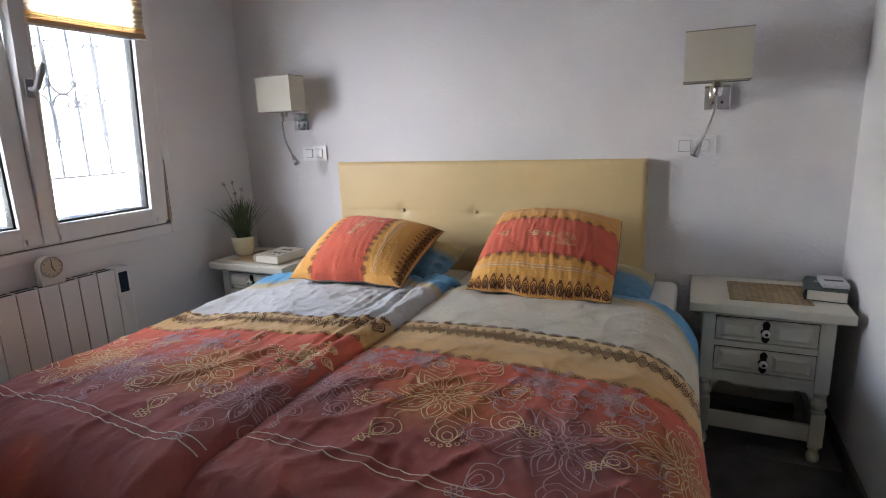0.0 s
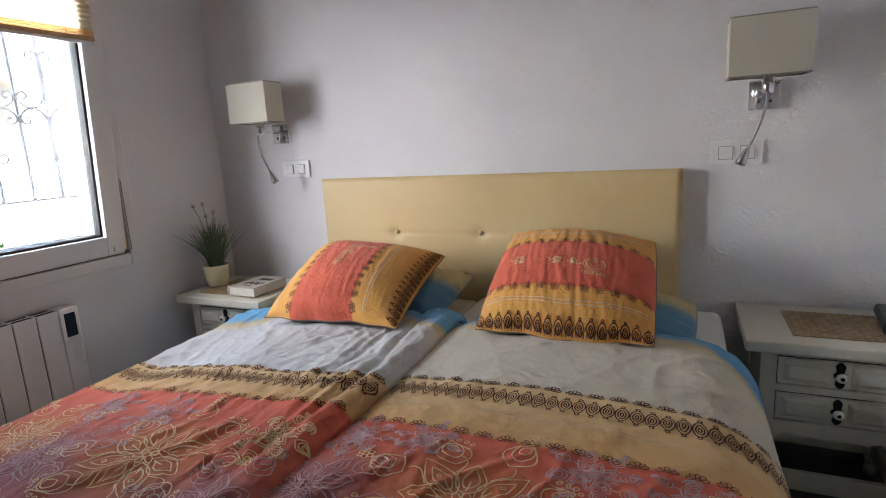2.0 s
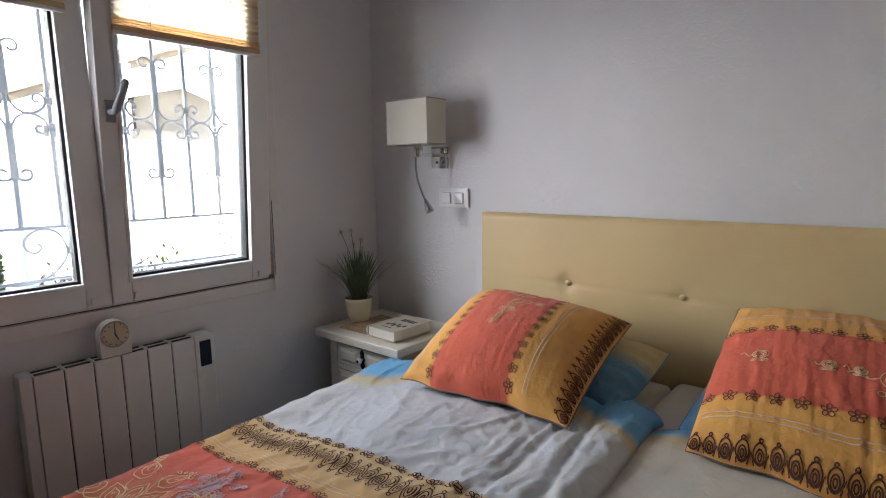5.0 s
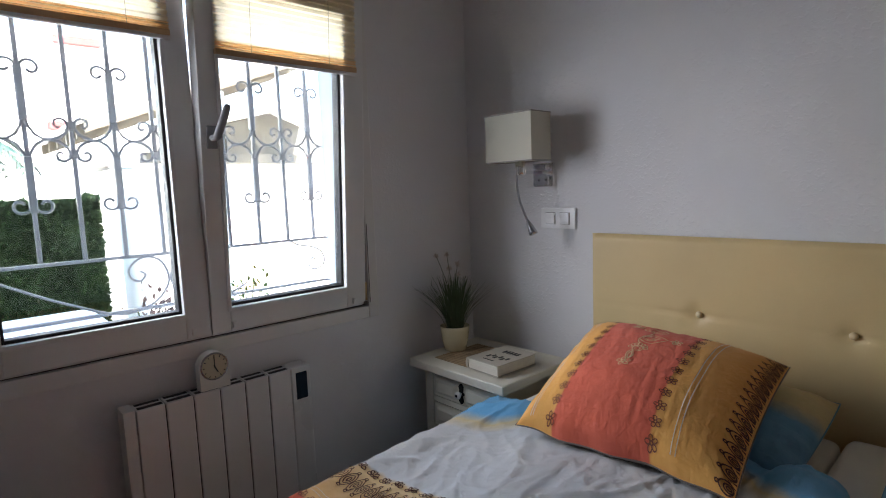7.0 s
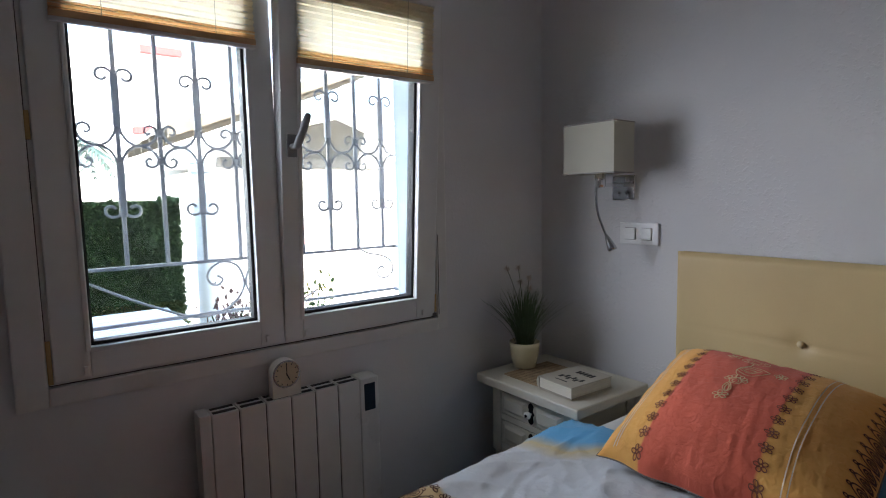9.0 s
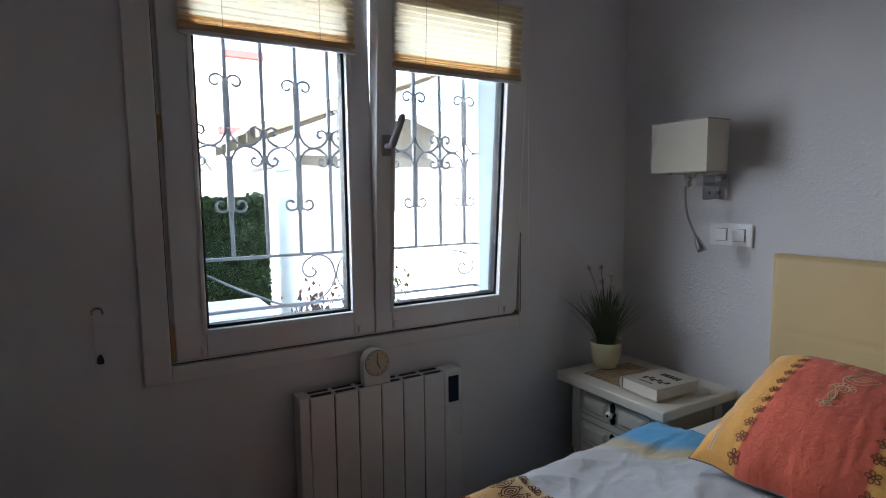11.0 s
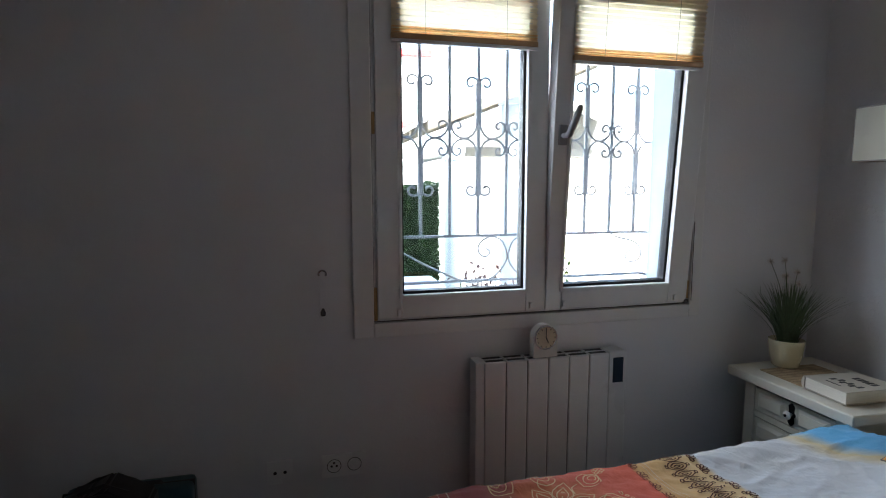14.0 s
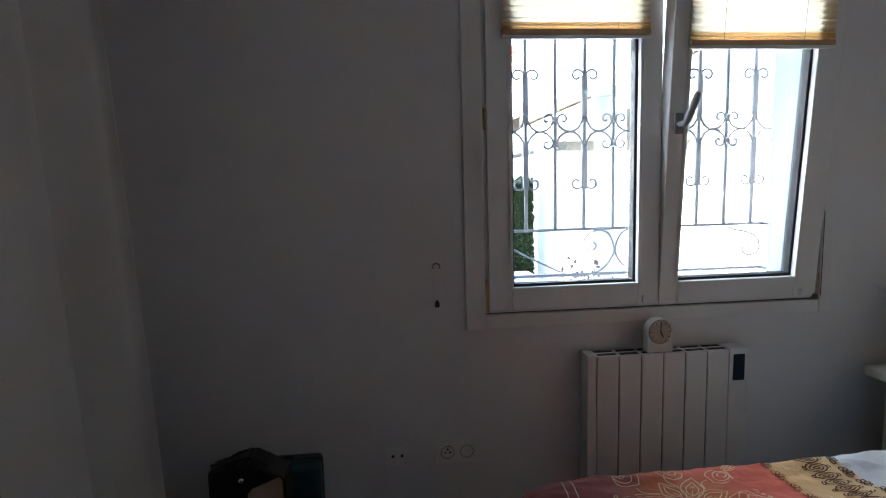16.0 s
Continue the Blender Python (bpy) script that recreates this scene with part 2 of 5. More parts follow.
M_GREYPRINT = paint("grey_print", (0.10, 0.09, 0.085), 0.6, 0.15, 20, 100, 0, 0)
M_POT = paint("cream_glazed_ceramic", (0.72, 0.66, 0.44), 0.25, 0.05, 9, 70, 0.1, 0.001, coat=0.3)
M_SOIL = paint("dark_soil", (0.03, 0.022, 0.016), 0.95, 0.4, 60, 220, 0.8, 0.004)
M_BLADE = paint("dark_green_grass_blade", (0.085, 0.125, 0.060), 0.6, 0.35, 14, 120, 0.1, 0.0005, trans=0.2, per_object=0.2)
M_BLOOM = paint("pale_dry_flower", (0.55, 0.47, 0.42), 0.9, 0.2, 90, 300, 0.5, 0.002, trans=0.3)
M_MAT = paint("woven_cane", (0.42, 0.31, 0.18), 0.75, 0.2, 30, 200, 0.4, 0.001)
M_MATB = paint("woven_cane_dark", (0.33, 0.23, 0.13), 0.75, 0.2, 30, 200, 0.4, 0.001)
M_PAPER = paint("cream_paper_edges", (0.70, 0.66, 0.57), 0.8, 0.06, 30, 500, 0.4, 0.0006, anis=(1, 1, 12))
M_COVERW = paint("ivory_book_cover", (0.50, 0.46, 0.38), 0.45, 0.05, 9, 90, 0.06, 0.0005)
M_COVERD = paint("dark_teal_book_cover", (0.02, 0.04, 0.04), 0.35, 0.2, 9, 90, 0.05, 0.0005)
M_BOXW = paint("white_card_box", (0.74, 0.75, 0.74), 0.5, 0.04, 12, 90, 0.04, 0.0004)
M_SHEET = paint("white_cotton_sheet", (0.72, 0.71, 0.68), 0.9, 0.04, 7, 380, 0.3, 0.0008, sheen=0.2)
M_BASE = paint("dark_bed_base_fabric", (0.06, 0.055, 0.05), 0.9, 0.2, 8, 320, 0.4, 0.001)
M_LINEBROWN = paint("brown_fabric_print", (0.10, 0.034, 0.017), 0.85, 0.2, 30, 300, 0.1, 0.0004)
M_LINERUST = paint("rust_fabric_print", (0.23, 0.068, 0.034), 0.85, 0.2, 30, 300, 0.1, 0.0004)
M_LINEGOLD = paint("pale_gold_fabric_print", (0.80, 0.58, 0.32), 0.85, 0.12, 30, 300, 0.1, 0.0004)
M_LINELILAC = paint("lilac_fabric_print", (0.55, 0.355, 0.35), 0.85, 0.15, 30, 300, 0.1, 0.0004)
M_LINEWHITE = paint("cream_fabric_print", (0.74, 0.62, 0.50), 0.85, 0.1, 30, 300, 0.1, 0.0004)
M_BACKGREY = paint("grey_cushion_back", (0.20, 0.17, 0.15), 0.9, 0.12, 9, 400, 0.3, 0.0008)
M_BLIND = paint("cream_pleated_blind", (0.97, 0.88, 0.72), 0.8, 0.05, 6, 300, 0.2, 0.0005, trans=0.85)
M_BLINDLOW = paint("amber_stacked_pleats", (0.93, 0.68, 0.40), 0.8, 0.08, 6, 300, 0.2, 0.0005, trans=0.75)
M_BLINDRAIL = paint("tan_blind_rail", (0.58, 0.38, 0.21), 0.45, 0.1)
M_CORD = paint("pale_cord", (0.50, 0.45, 0.36), 0.8, 0.1)
M_TAN = paint("aged_tan_plastic", (0.46, 0.30, 0.12), 0.5, 0.15, 12, 80, 0.1, 0.0005)
M_CURTAIN = paint("white_cotton_curtain", (0.74, 0.72, 0.69), 0.9, 0.05, 3, 380, 0.3, 0.0008, trans=0.2)
# white-painted iron, darkened to bluish grey for the shade it stands in
M_GRILLE = paint("white_iron_shaded_grey", (0.17, 0.175, 0.20), 0.4, 0.1, 14, 90, 0.2, 0.001)
M_TEAL = paint("dark_teal_shell", (0.012, 0.058, 0.075), 0.4, 0.2, 8, 120, 0.1, 0.0008)
M_BAG = paint("black_leather", (0.014, 0.011, 0.010), 0.4, 0.3, 12, 160, 0.4, 0.001)
M_BEIGE = paint("beige_leather", (0.42, 0.32, 0.24), 0.5, 0.1, 12, 160, 0.3, 0.001)
M_GROUND = paint("pale_terrace_paving", (0.42, 0.40, 0.37), 0.85, 0.06, 1.5, 60, 0.3, 0.003)
M_HEDGE = paint("dark_green_hedge_leaf", (0.024, 0.050, 0.016), 0.85, 0.45, 5, 60, 0.3, 0.003, spec=0.15, per_object=0.1)
M_SHRUB = paint("dull_pink_brown_leaf", (0.085, 0.045, 0.042), 0.7, 0.35, 9, 60, 0.2, 0.002)
M_PALM = paint("palm_frond_green", (0.012, 0.036, 0.030), 0.5, 0.3, 9, 60, 0.2, 0.002)
# darker copy of the hedge green, with the inner shade put into the colour
M_HEDGEIN = paint("hedge_inner_painted_shade", (0.015, 0.035, 0.012), 0.9, 0.4, 7, 60, 0.8, 0.01)
M_TIMBER = paint("weathered_timber", (0.115, 0.095, 0.075), 0.8, 0.2, 3, 60, 0.4, 0.002, anis=(1, 4, 4))
M_ROOFTILE = paint("red_glazed_tile", (0.32, 0.035, 0.035), 0.8, 0.2, 4, 60, 0.3, 0.003)
# grey of the eave tiles; on the gable it stands for soffit shade
M_ROOFGREY = paint("grey_roof_tile_and_shade", (0.13, 0.125, 0.12), 0.85, 0.15, 3, 60, 0.3, 0.002)


def duvet_stops(y0, o0, b0, cream=CREAM):
    """Bands from the pillow end: blue, cream, gold from y0, orange from o0, brown from b0."""
    return [(0.0, BLUE), (0.10, BLUE), (0.155, (0.60, 0.48, 0.26)), (0.22, cream), (y0 - 0.012, cream), (y0, PALE),
            (o0 - 0.05, (0.74, 0.44, 0.185)), (o0 - 0.008, (0.74, 0.43, 0.17)), (o0, ORANGE), (b0 - 0.10, (0.62, 0.145, 0.09)), (b0 - 0.02, (0.55, 0.135, 0.09)),
            (b0, (0.41, 0.118, 0.095)), (b0 + 0.12, BROWN), (2.2, BROWN)]


def cushion_cloth(name, o0, o1):
    return banded_cloth(name, [(0.0, GOLD), (o0 - 0.005, GOLD), (o0 + 0.005, ORANGE), (o1 - 0.005, ORANGE), (o1 + 0.005, GOLD), (1.0, GOLD)], soft=0.006)


M_CUSHION_R = cushion_cloth("printed_cushion_cotton", 0.25, 0.67)
M_CUSHION_L = cushion_cloth("printed_cushion_cotton_wide_side", 0.33, 0.79)
M_PILLOW = banded_cloth("blue_yellow_pillow_cotton", [(0.0, (0.12, 0.30, 0.45)), (0.45, (0.12, 0.30, 0.45)), (0.62, (0.55, 0.47, 0.25)), (1.0, (0.60, 0.47, 0.24))], soft=0.04)


# ---- building helpers ----
def thing(name, loc, label, category, group="", kind=""):
    e = new(name)
    e.empty_display_size = 0.1
    e.location = loc
    return tagged(e, label, category, group, kind)


def finish(name, bm, material, smooth=False):
    me = bpy.data.meshes.new(name)
    bmesh.ops.recalc_face_normals(bm, faces=bm.faces)
    bm.to_mesh(me)
    bm.free()
    for m in (material if isinstance(material, (list, tuple)) else [material]):
        me.materials.append(m)
    if smooth:
        for f in me.polygons:
            f.use_smooth = True
    return me


def part(name, bm, material, parent, label="", smooth=False):
    """Link a bmesh, built in world coordinates, as one mesh under a thing or a part."""
    ob = new(name, finish(name, bm, material, smooth))
    ob.parent = parent
    if parent.type == 'EMPTY':
        ob.matrix_parent_inverse = Matrix.Translation(parent.location).inverted()
    return tagged(ob, label)


def solo(name, bm, material, label, category="", kind="", smooth=False, group=""):
    return tagged(new(name, finish(name, bm, material, smooth)), label, category, group, kind)


def box(bm, x0, x1, y0, y1, z0, z1, bevel=0.0, seg=2):
    r = bmesh.ops.create_cube(bm, size=1)
    bmesh.ops.transform(bm, verts=r["verts"], matrix=Matrix.Translation(((x0 + x1) / 2, (y0 + y1) / 2, (z0 + z1) / 2))
                        @ Matrix.Diagonal((x1 - x0, y1 - y0, z1 - z0, 1)))
    if bevel:
        edges = {e for v in r["verts"] for e in v.link_edges}
        bmesh.ops.bevel(bm, geom=list(edges), offset=bevel, segments=seg, affect='EDGES', profile=0.7)
    return bm


def B(*a, **k):
    return box(bmesh.new(), *a, **k)


def lathe(bm, profile, centre, seg=20, axis="z"):
    """A turned body: profile of (radius, height), closed at both ends."""
    rings = []
    for r, h in profile:
        ring = []
        for i in range(seg):
            a = 2 * math.pi * i / seg
            c = (r * math.cos(a), r * math.sin(a), h)
            if axis == "y":
                c = (c[0], -c[2], c[1])
            elif axis == "x":
                c = (c[2], c[0], c[1])
            ring.append(bm.verts.new(Vector(c) + Vector(centre)))
        rings.append(ring)
    for a, b in zip(rings, rings[1:]):
        for i in range(seg):
            bm.faces.new((a[i], a[(i + 1) % seg], b[(i + 1) % seg], b[i]))
    bm.faces.new(rings[0])
    bm.faces.new(rings[-1])
    return bm


def tube(bm, pts, r, seg=8, closed=False):
    """A round rod along a line of points; r is a radius or one per point."""
    pts = [Vector(p) for p in pts]
    n = len(pts)
    rings = []
    up = None
    for i, p in enumerate(pts):
        d = (pts[(i + 1) % n] - pts[i - 1]) if closed else (pts[min(i + 1, n - 1)] - pts[max(i - 1, 0)])
        d = d.normalized() if d.length > 1e-9 else Vector((0, 0, 1))
        if up is None:
            up = d.orthogonal().normalized()
        up = (up - d * up.dot(d))
        up = up.normalized() if up.length > 1e-6 else d.orthogonal().normalized()
        side = d.cross(up)
        rad = r[i] if isinstance(r, (list, tuple)) else r
        rings.append([bm.verts.new(p + rad * (math.cos(2 * math.pi * k / seg) * up + math.sin(2 * math.pi * k / seg) * side)) for k in range(seg)])
    for i in range(n if closed else n - 1):
        a, b = rings[i], rings[(i + 1) % n]
        for k in range(seg):
            bm.faces.new((a[k], a[(k + 1) % seg], b[(k + 1) % seg], b[k]))
    if not closed:
        bm.faces.new(rings[0])
        bm.faces.new(rings[-1])
    return bm


def prism(bm, outline, origin, ux, uy, un, depth):
    """An outline of (a, b) in the plane origin + a*ux + b*uy, given a thickness along un."""
    o, ux, uy, un = Vector(origin), Vector(ux), Vector(uy), Vector(un)
    lo = [bm.verts.new(o + a * ux + b * uy) for a, b in outline]
    hi = [bm.verts.new(o + a * ux + b * uy + un * depth) for a, b in outline]
    n = len(outline)
    for i in range(n):
        bm.faces.new((lo[i], lo[(i + 1) % n], hi[(i + 1) % n], hi[i]))
    bm.faces.new(lo)
    bm.faces.new(hi)
    return bm


def sheet(S, na, nb, name_uv=True):
    """A grid over S(a, b), a and b from 0 to 1, S giving place and uv."""
    bm = bmesh.new()
    uvl = bm.loops.layers.uv.new("UVMap")
    grid, uvs = [], {}
    for i in range(na + 1):
        row = []
        for j in range(nb + 1):
            p, uv = S(i / na, j / nb)
            v = bm.verts.new(p)
            uvs[v] = uv
            row.append(v)
        grid.append(row)
    for i in range(na):
        for j in range(nb):
            f = bm.faces.new((grid[i][j], grid[i + 1][j], grid[i + 1][j + 1], grid[i][j + 1]))
            for l in f.loops:
                l[uvl].uv = uvs[l.vert]
    return bm


def ribbons(lines, width, surf, lift=0.0024):
    """Printed lines: flat strips laid on a surface surf(a, b) -> place; lines are in the surface's own metres."""
    verts, faces = [], []
    eps = 0.004
    for pts, closed in lines:
        n = len(pts)
        base = len(verts)
        for i in range(n):
            a, b = pts[i]
            if closed:
                da, db = pts[(i + 1) % n][0] - pts[i - 1][0], pts[(i + 1) % n][1] - pts[i - 1][1]
            else:
                da, db = pts[min(i + 1, n - 1)][0] - pts[max(i - 1, 0)][0], pts[min(i + 1, n - 1)][1] - pts[max(i - 1, 0)][1]
            l = math.hypot(da, db) or 1
            oa, ob = -db / l * width / 2, da / l * width / 2
            c = surf(a, b)
            nrm = (surf(a + eps, b) - c).cross(surf(a, b + eps) - c)
            nrm = nrm.normalized() if nrm.length > 1e-12 else Vector((0, 0, 1))
            if surf.flip:
                nrm = -nrm
            verts += [surf(a + oa, b + ob) + nrm * lift, surf(a - oa, b - ob) + nrm * lift]
        for i in range(n if closed else n - 1):
            j = (i + 1) % n
            faces.append((base + 2 * i, base + 2 * i + 1, base + 2 * j + 1, base + 2 * j))
    bm = bmesh.new()
    vs = [bm.verts.new(v) for v in verts]
    for f in faces:
        bm.faces.new([vs[k] for k in f])
    return bm


def ellipse(ca, cb, ra, rb, n=18, turn=0.0):
    c, s = math.cos(turn), math.sin(turn)
    return [(ca + c * ra * math.cos(t) - s * rb * math.sin(t), cb + s * ra * math.cos(t) + c * rb * math.sin(t))
            for t in [2 * math.pi * i / n for i in range(n)]], True


def leaf(ca, cb, length, width, turn, n=9):
    """A pointed petal from (ca, cb) outwards."""
    c, s = math.cos(turn), math.sin(turn)
    out = []
    for side in (1, -1):
        rng = range(n + 1) if side == 1 else range(n - 1, 0, -1)
        for i in rng:
            t = i / n
            u, v = length * t, side * width / 2 * math.sin(math.pi * t ** 0.8)
            out.append((ca + c * u - s * v, cb + s * u + c * v))
    return out, True


def spiral(cy, cz, r0, r1, a0, a1, n=16):
    return [(cy + (r0 + (r1 - r0) * i / n) * math.cos(a0 + (a1 - a0) * i / n),
             cz + (r0 + (r1 - r0) * i / n) * math.sin(a0 + (a1 - a0) * i / n)) for i in range(n + 1)]

# ---- the room ----
XW, YN, XE, YS, HC = -2.405, 2.80, 0.775, -0.42, 2.50
WY0, WY1, WZ0, WZ1 = 0.853, 2.165, 0.875, 2.12      # window opening

bm = bmesh.new()
for y0, y1, z0, z1 in ((YS - 0.15, WY0, -0.15, 2.75), (WY1, YN + 0.15, -0.15, 2.75), (WY0, WY1, -0.15, WZ0), (WY0, WY1, WZ1, 2.75)):
    box(bm, XW - 0.28, XW, y0, y1, z0, z1)
solo("wall_west", bm, M_WALL, "white painted plaster wall with a window opening", "wall", "structure")
solo("wall_north", B(XW, XE + 0.15, YN, YN + 0.15, -0.15, 2.75), M_WALLN, "white painted wall with rough plaster texture behind the bed", "wall", "structure")
solo("wall_east", B(XE, XE + 0.15, YS - 0.15, YN, -0.15, 2.75), M_WALL, "plain white painted plaster wall beside the nightstand", "wall", "structure")
solo("wall_south", B(XW, XE, YS - 0.15, YS, -0.15, 2.75), M_WALL, "plain white painted wall behind the curtain", "wall", "structure")
solo("ceiling", B(XW, XE, YS, YN, HC, HC + 0.12), M_CEIL, "flat white painted ceiling", "ceiling", "structure")
floor = solo("floor", B(XW, XE, YS, YN, -0.12, -0.006), M_GROUT, "dark grey tiled bedroom floor", "floor", "structure")

bm = bmesh.new()
for x0, x1, y0, y1 in ((XE - 0.012, XE, YS, YN - 0.012), (XW, XE, YN - 0.012, YN), (XW, XW + 0.012, YS + 0.012, YN - 0.012)):
    box(bm, x0, x1, y0, y1, 0.0, 0.075, 0.003, 1)
solo("baseboard", bm, M_SKIRT, "dark grey tile skirting along the walls", "baseboard", "structure")


# ---- window ----
def rect_frame(bm, x0, x1, y0, y1, z0, z1, w, bevel=0.004, wb=None):
    wb = wb or w
    box(bm, x0, x1, y0, y0 + w, z0, z1, bevel)
    box(bm, x0, x1, y1 - w, y1, z0, z1, bevel)
    box(bm, x0 + 0.001, x1 - 0.001, y0 + w, y1 - w, z0, z0 + wb, bevel)
    box(bm, x0 + 0.001, x1 - 0.001, y0 + w, y1 - w, z1 - w, z1, bevel)
    return bm


window = thing("window_1", (XW, 1.5, WZ0), "white plastic two-leaf window, one leaf tilted open", "window", kind="structure")
bm = rect_frame(bmesh.new(), -2.475, -2.413, WY0, WY1, WZ0, WZ1, 0.03)
part("window_frame", bm, M_PVC, window)
bm = bmesh.new()
box(bm, XW - 0.004, XW + 0.012, WY0 - 0.072, WY0 + 0.001, WZ0 - 0.052, WZ1 + 0.06, 0.005)
box(bm, XW - 0.004, XW + 0.012, WY1 - 0.001, WY1 + 0.05, WZ0 - 0.052, WZ1 + 0.06, 0.005)
box(bm, XW - 0.004, XW + 0.0115, WY0 + 0.001, WY1 - 0.001, WZ0 - 0.052, WZ0 + 0.001, 0.005)
box(bm, XW - 0.004, XW + 0.0115, WY0 + 0.001, WY1 - 0.001, WZ1 - 0.001, WZ1 + 0.06, 0.005)
part("window_trim", bm, M_TRIM, window)
bm = bmesh.new()
box(bm, -2.4135, -2.4120, WY0 + 0.0015, WY0 + 0.004, WZ0 + 0.002, WZ1 - 0.002)
box(bm, -2.4135, -2.4120, WY1 - 0.004, WY1 - 0.0015, WZ0 + 0.002, WZ1 - 0.002)
box(bm, -2.4135, -2.4120, WY0 + 0.004, WY1 - 0.004, WZ0 + 0.0015, WZ0 + 0.0045)
part("frame_gap", bm, M_GREYPRINT, window, "dark gap between frame and trim")
bm = B(-2.72, -2.478, WY0 + 0.002, WY1 - 0.002, WZ0 - 0.03, WZ0 + 0.012, 0.004)
part("window_sill", bm, M_OUTWALL, window)
# thin linings added to give the jambs their bluish shade by colour
for y0, y1 in ((WY0, WY0 + 0.006), (WY1 - 0.006, WY1)):
    part("reveal_shade_lining", B(-2.688, -2.512, y0, y1, WZ0 + 0.013, WZ1), M_COLUMN, window, "white reveal with its bluish shade put into the colour")
for y0, y1 in ((WY0 + 0.0005, WY0 + 0.028), (WY1 - 0.028, WY1 - 0.0005)):
    bm = bmesh.new()
    box(bm, -2.511, -2.506, y0, y1, WZ0 + 0.013, WZ1)
    box(bm, -2.483, -2.478, y0, y1, WZ0 + 0.013, WZ1)
    edge = (y0, y0 + 0.004) if y0 < 1.5 else (y1 - 0.004, y1)
    box(bm, -2.506, -2.483, *edge, WZ0 + 0.013, WZ1)
    part("shutter_guide", bm, M_PVC, window, "white roller shutter guide rail")


def sash(name, y0, y1, gy0, gy1, label):
    z0, z1 = 0.888, 2.105
    gz0, gz1 = 0.970, 2.03
    s = thing(name, (-2.43, (y0 + y1) / 2, z0), label, "window leaf", "window leaves")
    bm = bmesh.new()
    for a in ((y0, gy0, z0, z1), (gy1, y1, z0, z1), (gy0, gy1, z0, gz0), (gy0, gy1, gz1, z1)):
        box(bm, -2.466, -2.398, *a, 0.005)
    f = part("leaf_frame", bm, M_PVC, s)
    bm = bmesh.new()
    for a in ((gy0 - 0.010, gy0 + 0.004, gz0 - 0.01, gz1 + 0.01), (gy1 - 0.004, gy1 + 0.010, gz0 - 0.01, gz1 + 0.01)):
        box(bm, -2.420, -2.394, *a, 0.004)
    for a in ((gy0, gy1, gz0 - 0.012, gz0 + 0.004), (gy0, gy1, gz1 - 0.004, gz1 + 0.010)):
        box(bm, -2.420, -2.3945, *a, 0.004)
    part("glazing_bead", bm, M_PVC, s)
    bm = rect_frame(bmesh.new(), -2.462, -2.4215, gy0 - 0.001, gy1 + 0.001, gz0 - 0.001, gz1 + 0.001, 0.0135, 0.0)
    part("gasket", bm, M_RUBBER, s, "black rubber gasket")
    for x in (-2.452, -2.434):
        g = part("pane", B(x - 0.002, x + 0.002, gy0 + 0.001, gy1 - 0.001, gz0 + 0.001, gz1 - 0.001), M_GLASS, s, "clear glass pane")
        g.visible_shadow = False
    for y in (y0 + 0.075, y1 - 0.06):
        part("hinge_stop", B(-2.398, -2.388, y - 0.006, y + 0.006, z0 + 0.012, z0 + 0.035, 0.003), M_PVC, s)
    return s


left_leaf = sash("window_leaf", 0.868, 1.515, 0.955, 1.435, "closed white plastic window leaf with clear double glazing")
right_leaf = sash("window_leaf", 1.516, 2.150, 1.582, 2.060, "white plastic window leaf tilted inwards at the top")
bm = B(-2.398, -2.388, 1.532, 1.566, 1.518, 1.592, 0.004)
part("handle_rose", bm, M_HANDLE, right_leaf)
bm = tube(bmesh.new(), [(-2.389, 1.549, 1.553), (-2.368, 1.549, 1.553), (-2.353, 1.550, 1.554), (-2.346, 1.552, 1.560), (-2.343, 1.556, 1.574), (-2.342, 1.571, 1.612), (-2.343, 1.585, 1.650), (-2.344, 1.588, 1.658)],
          [0.010, 0.010, 0.0115, 0.013, 0.0135, 0.0125, 0.0115, 0.008], 12)
part("handle", bm, M_HANDLE, right_leaf, "grey-white lever handle with its backlit shade in the colour", True)
TILT_IN = radians(4.2)
right_leaf.rotation_euler = (0, TILT_IN, 0)


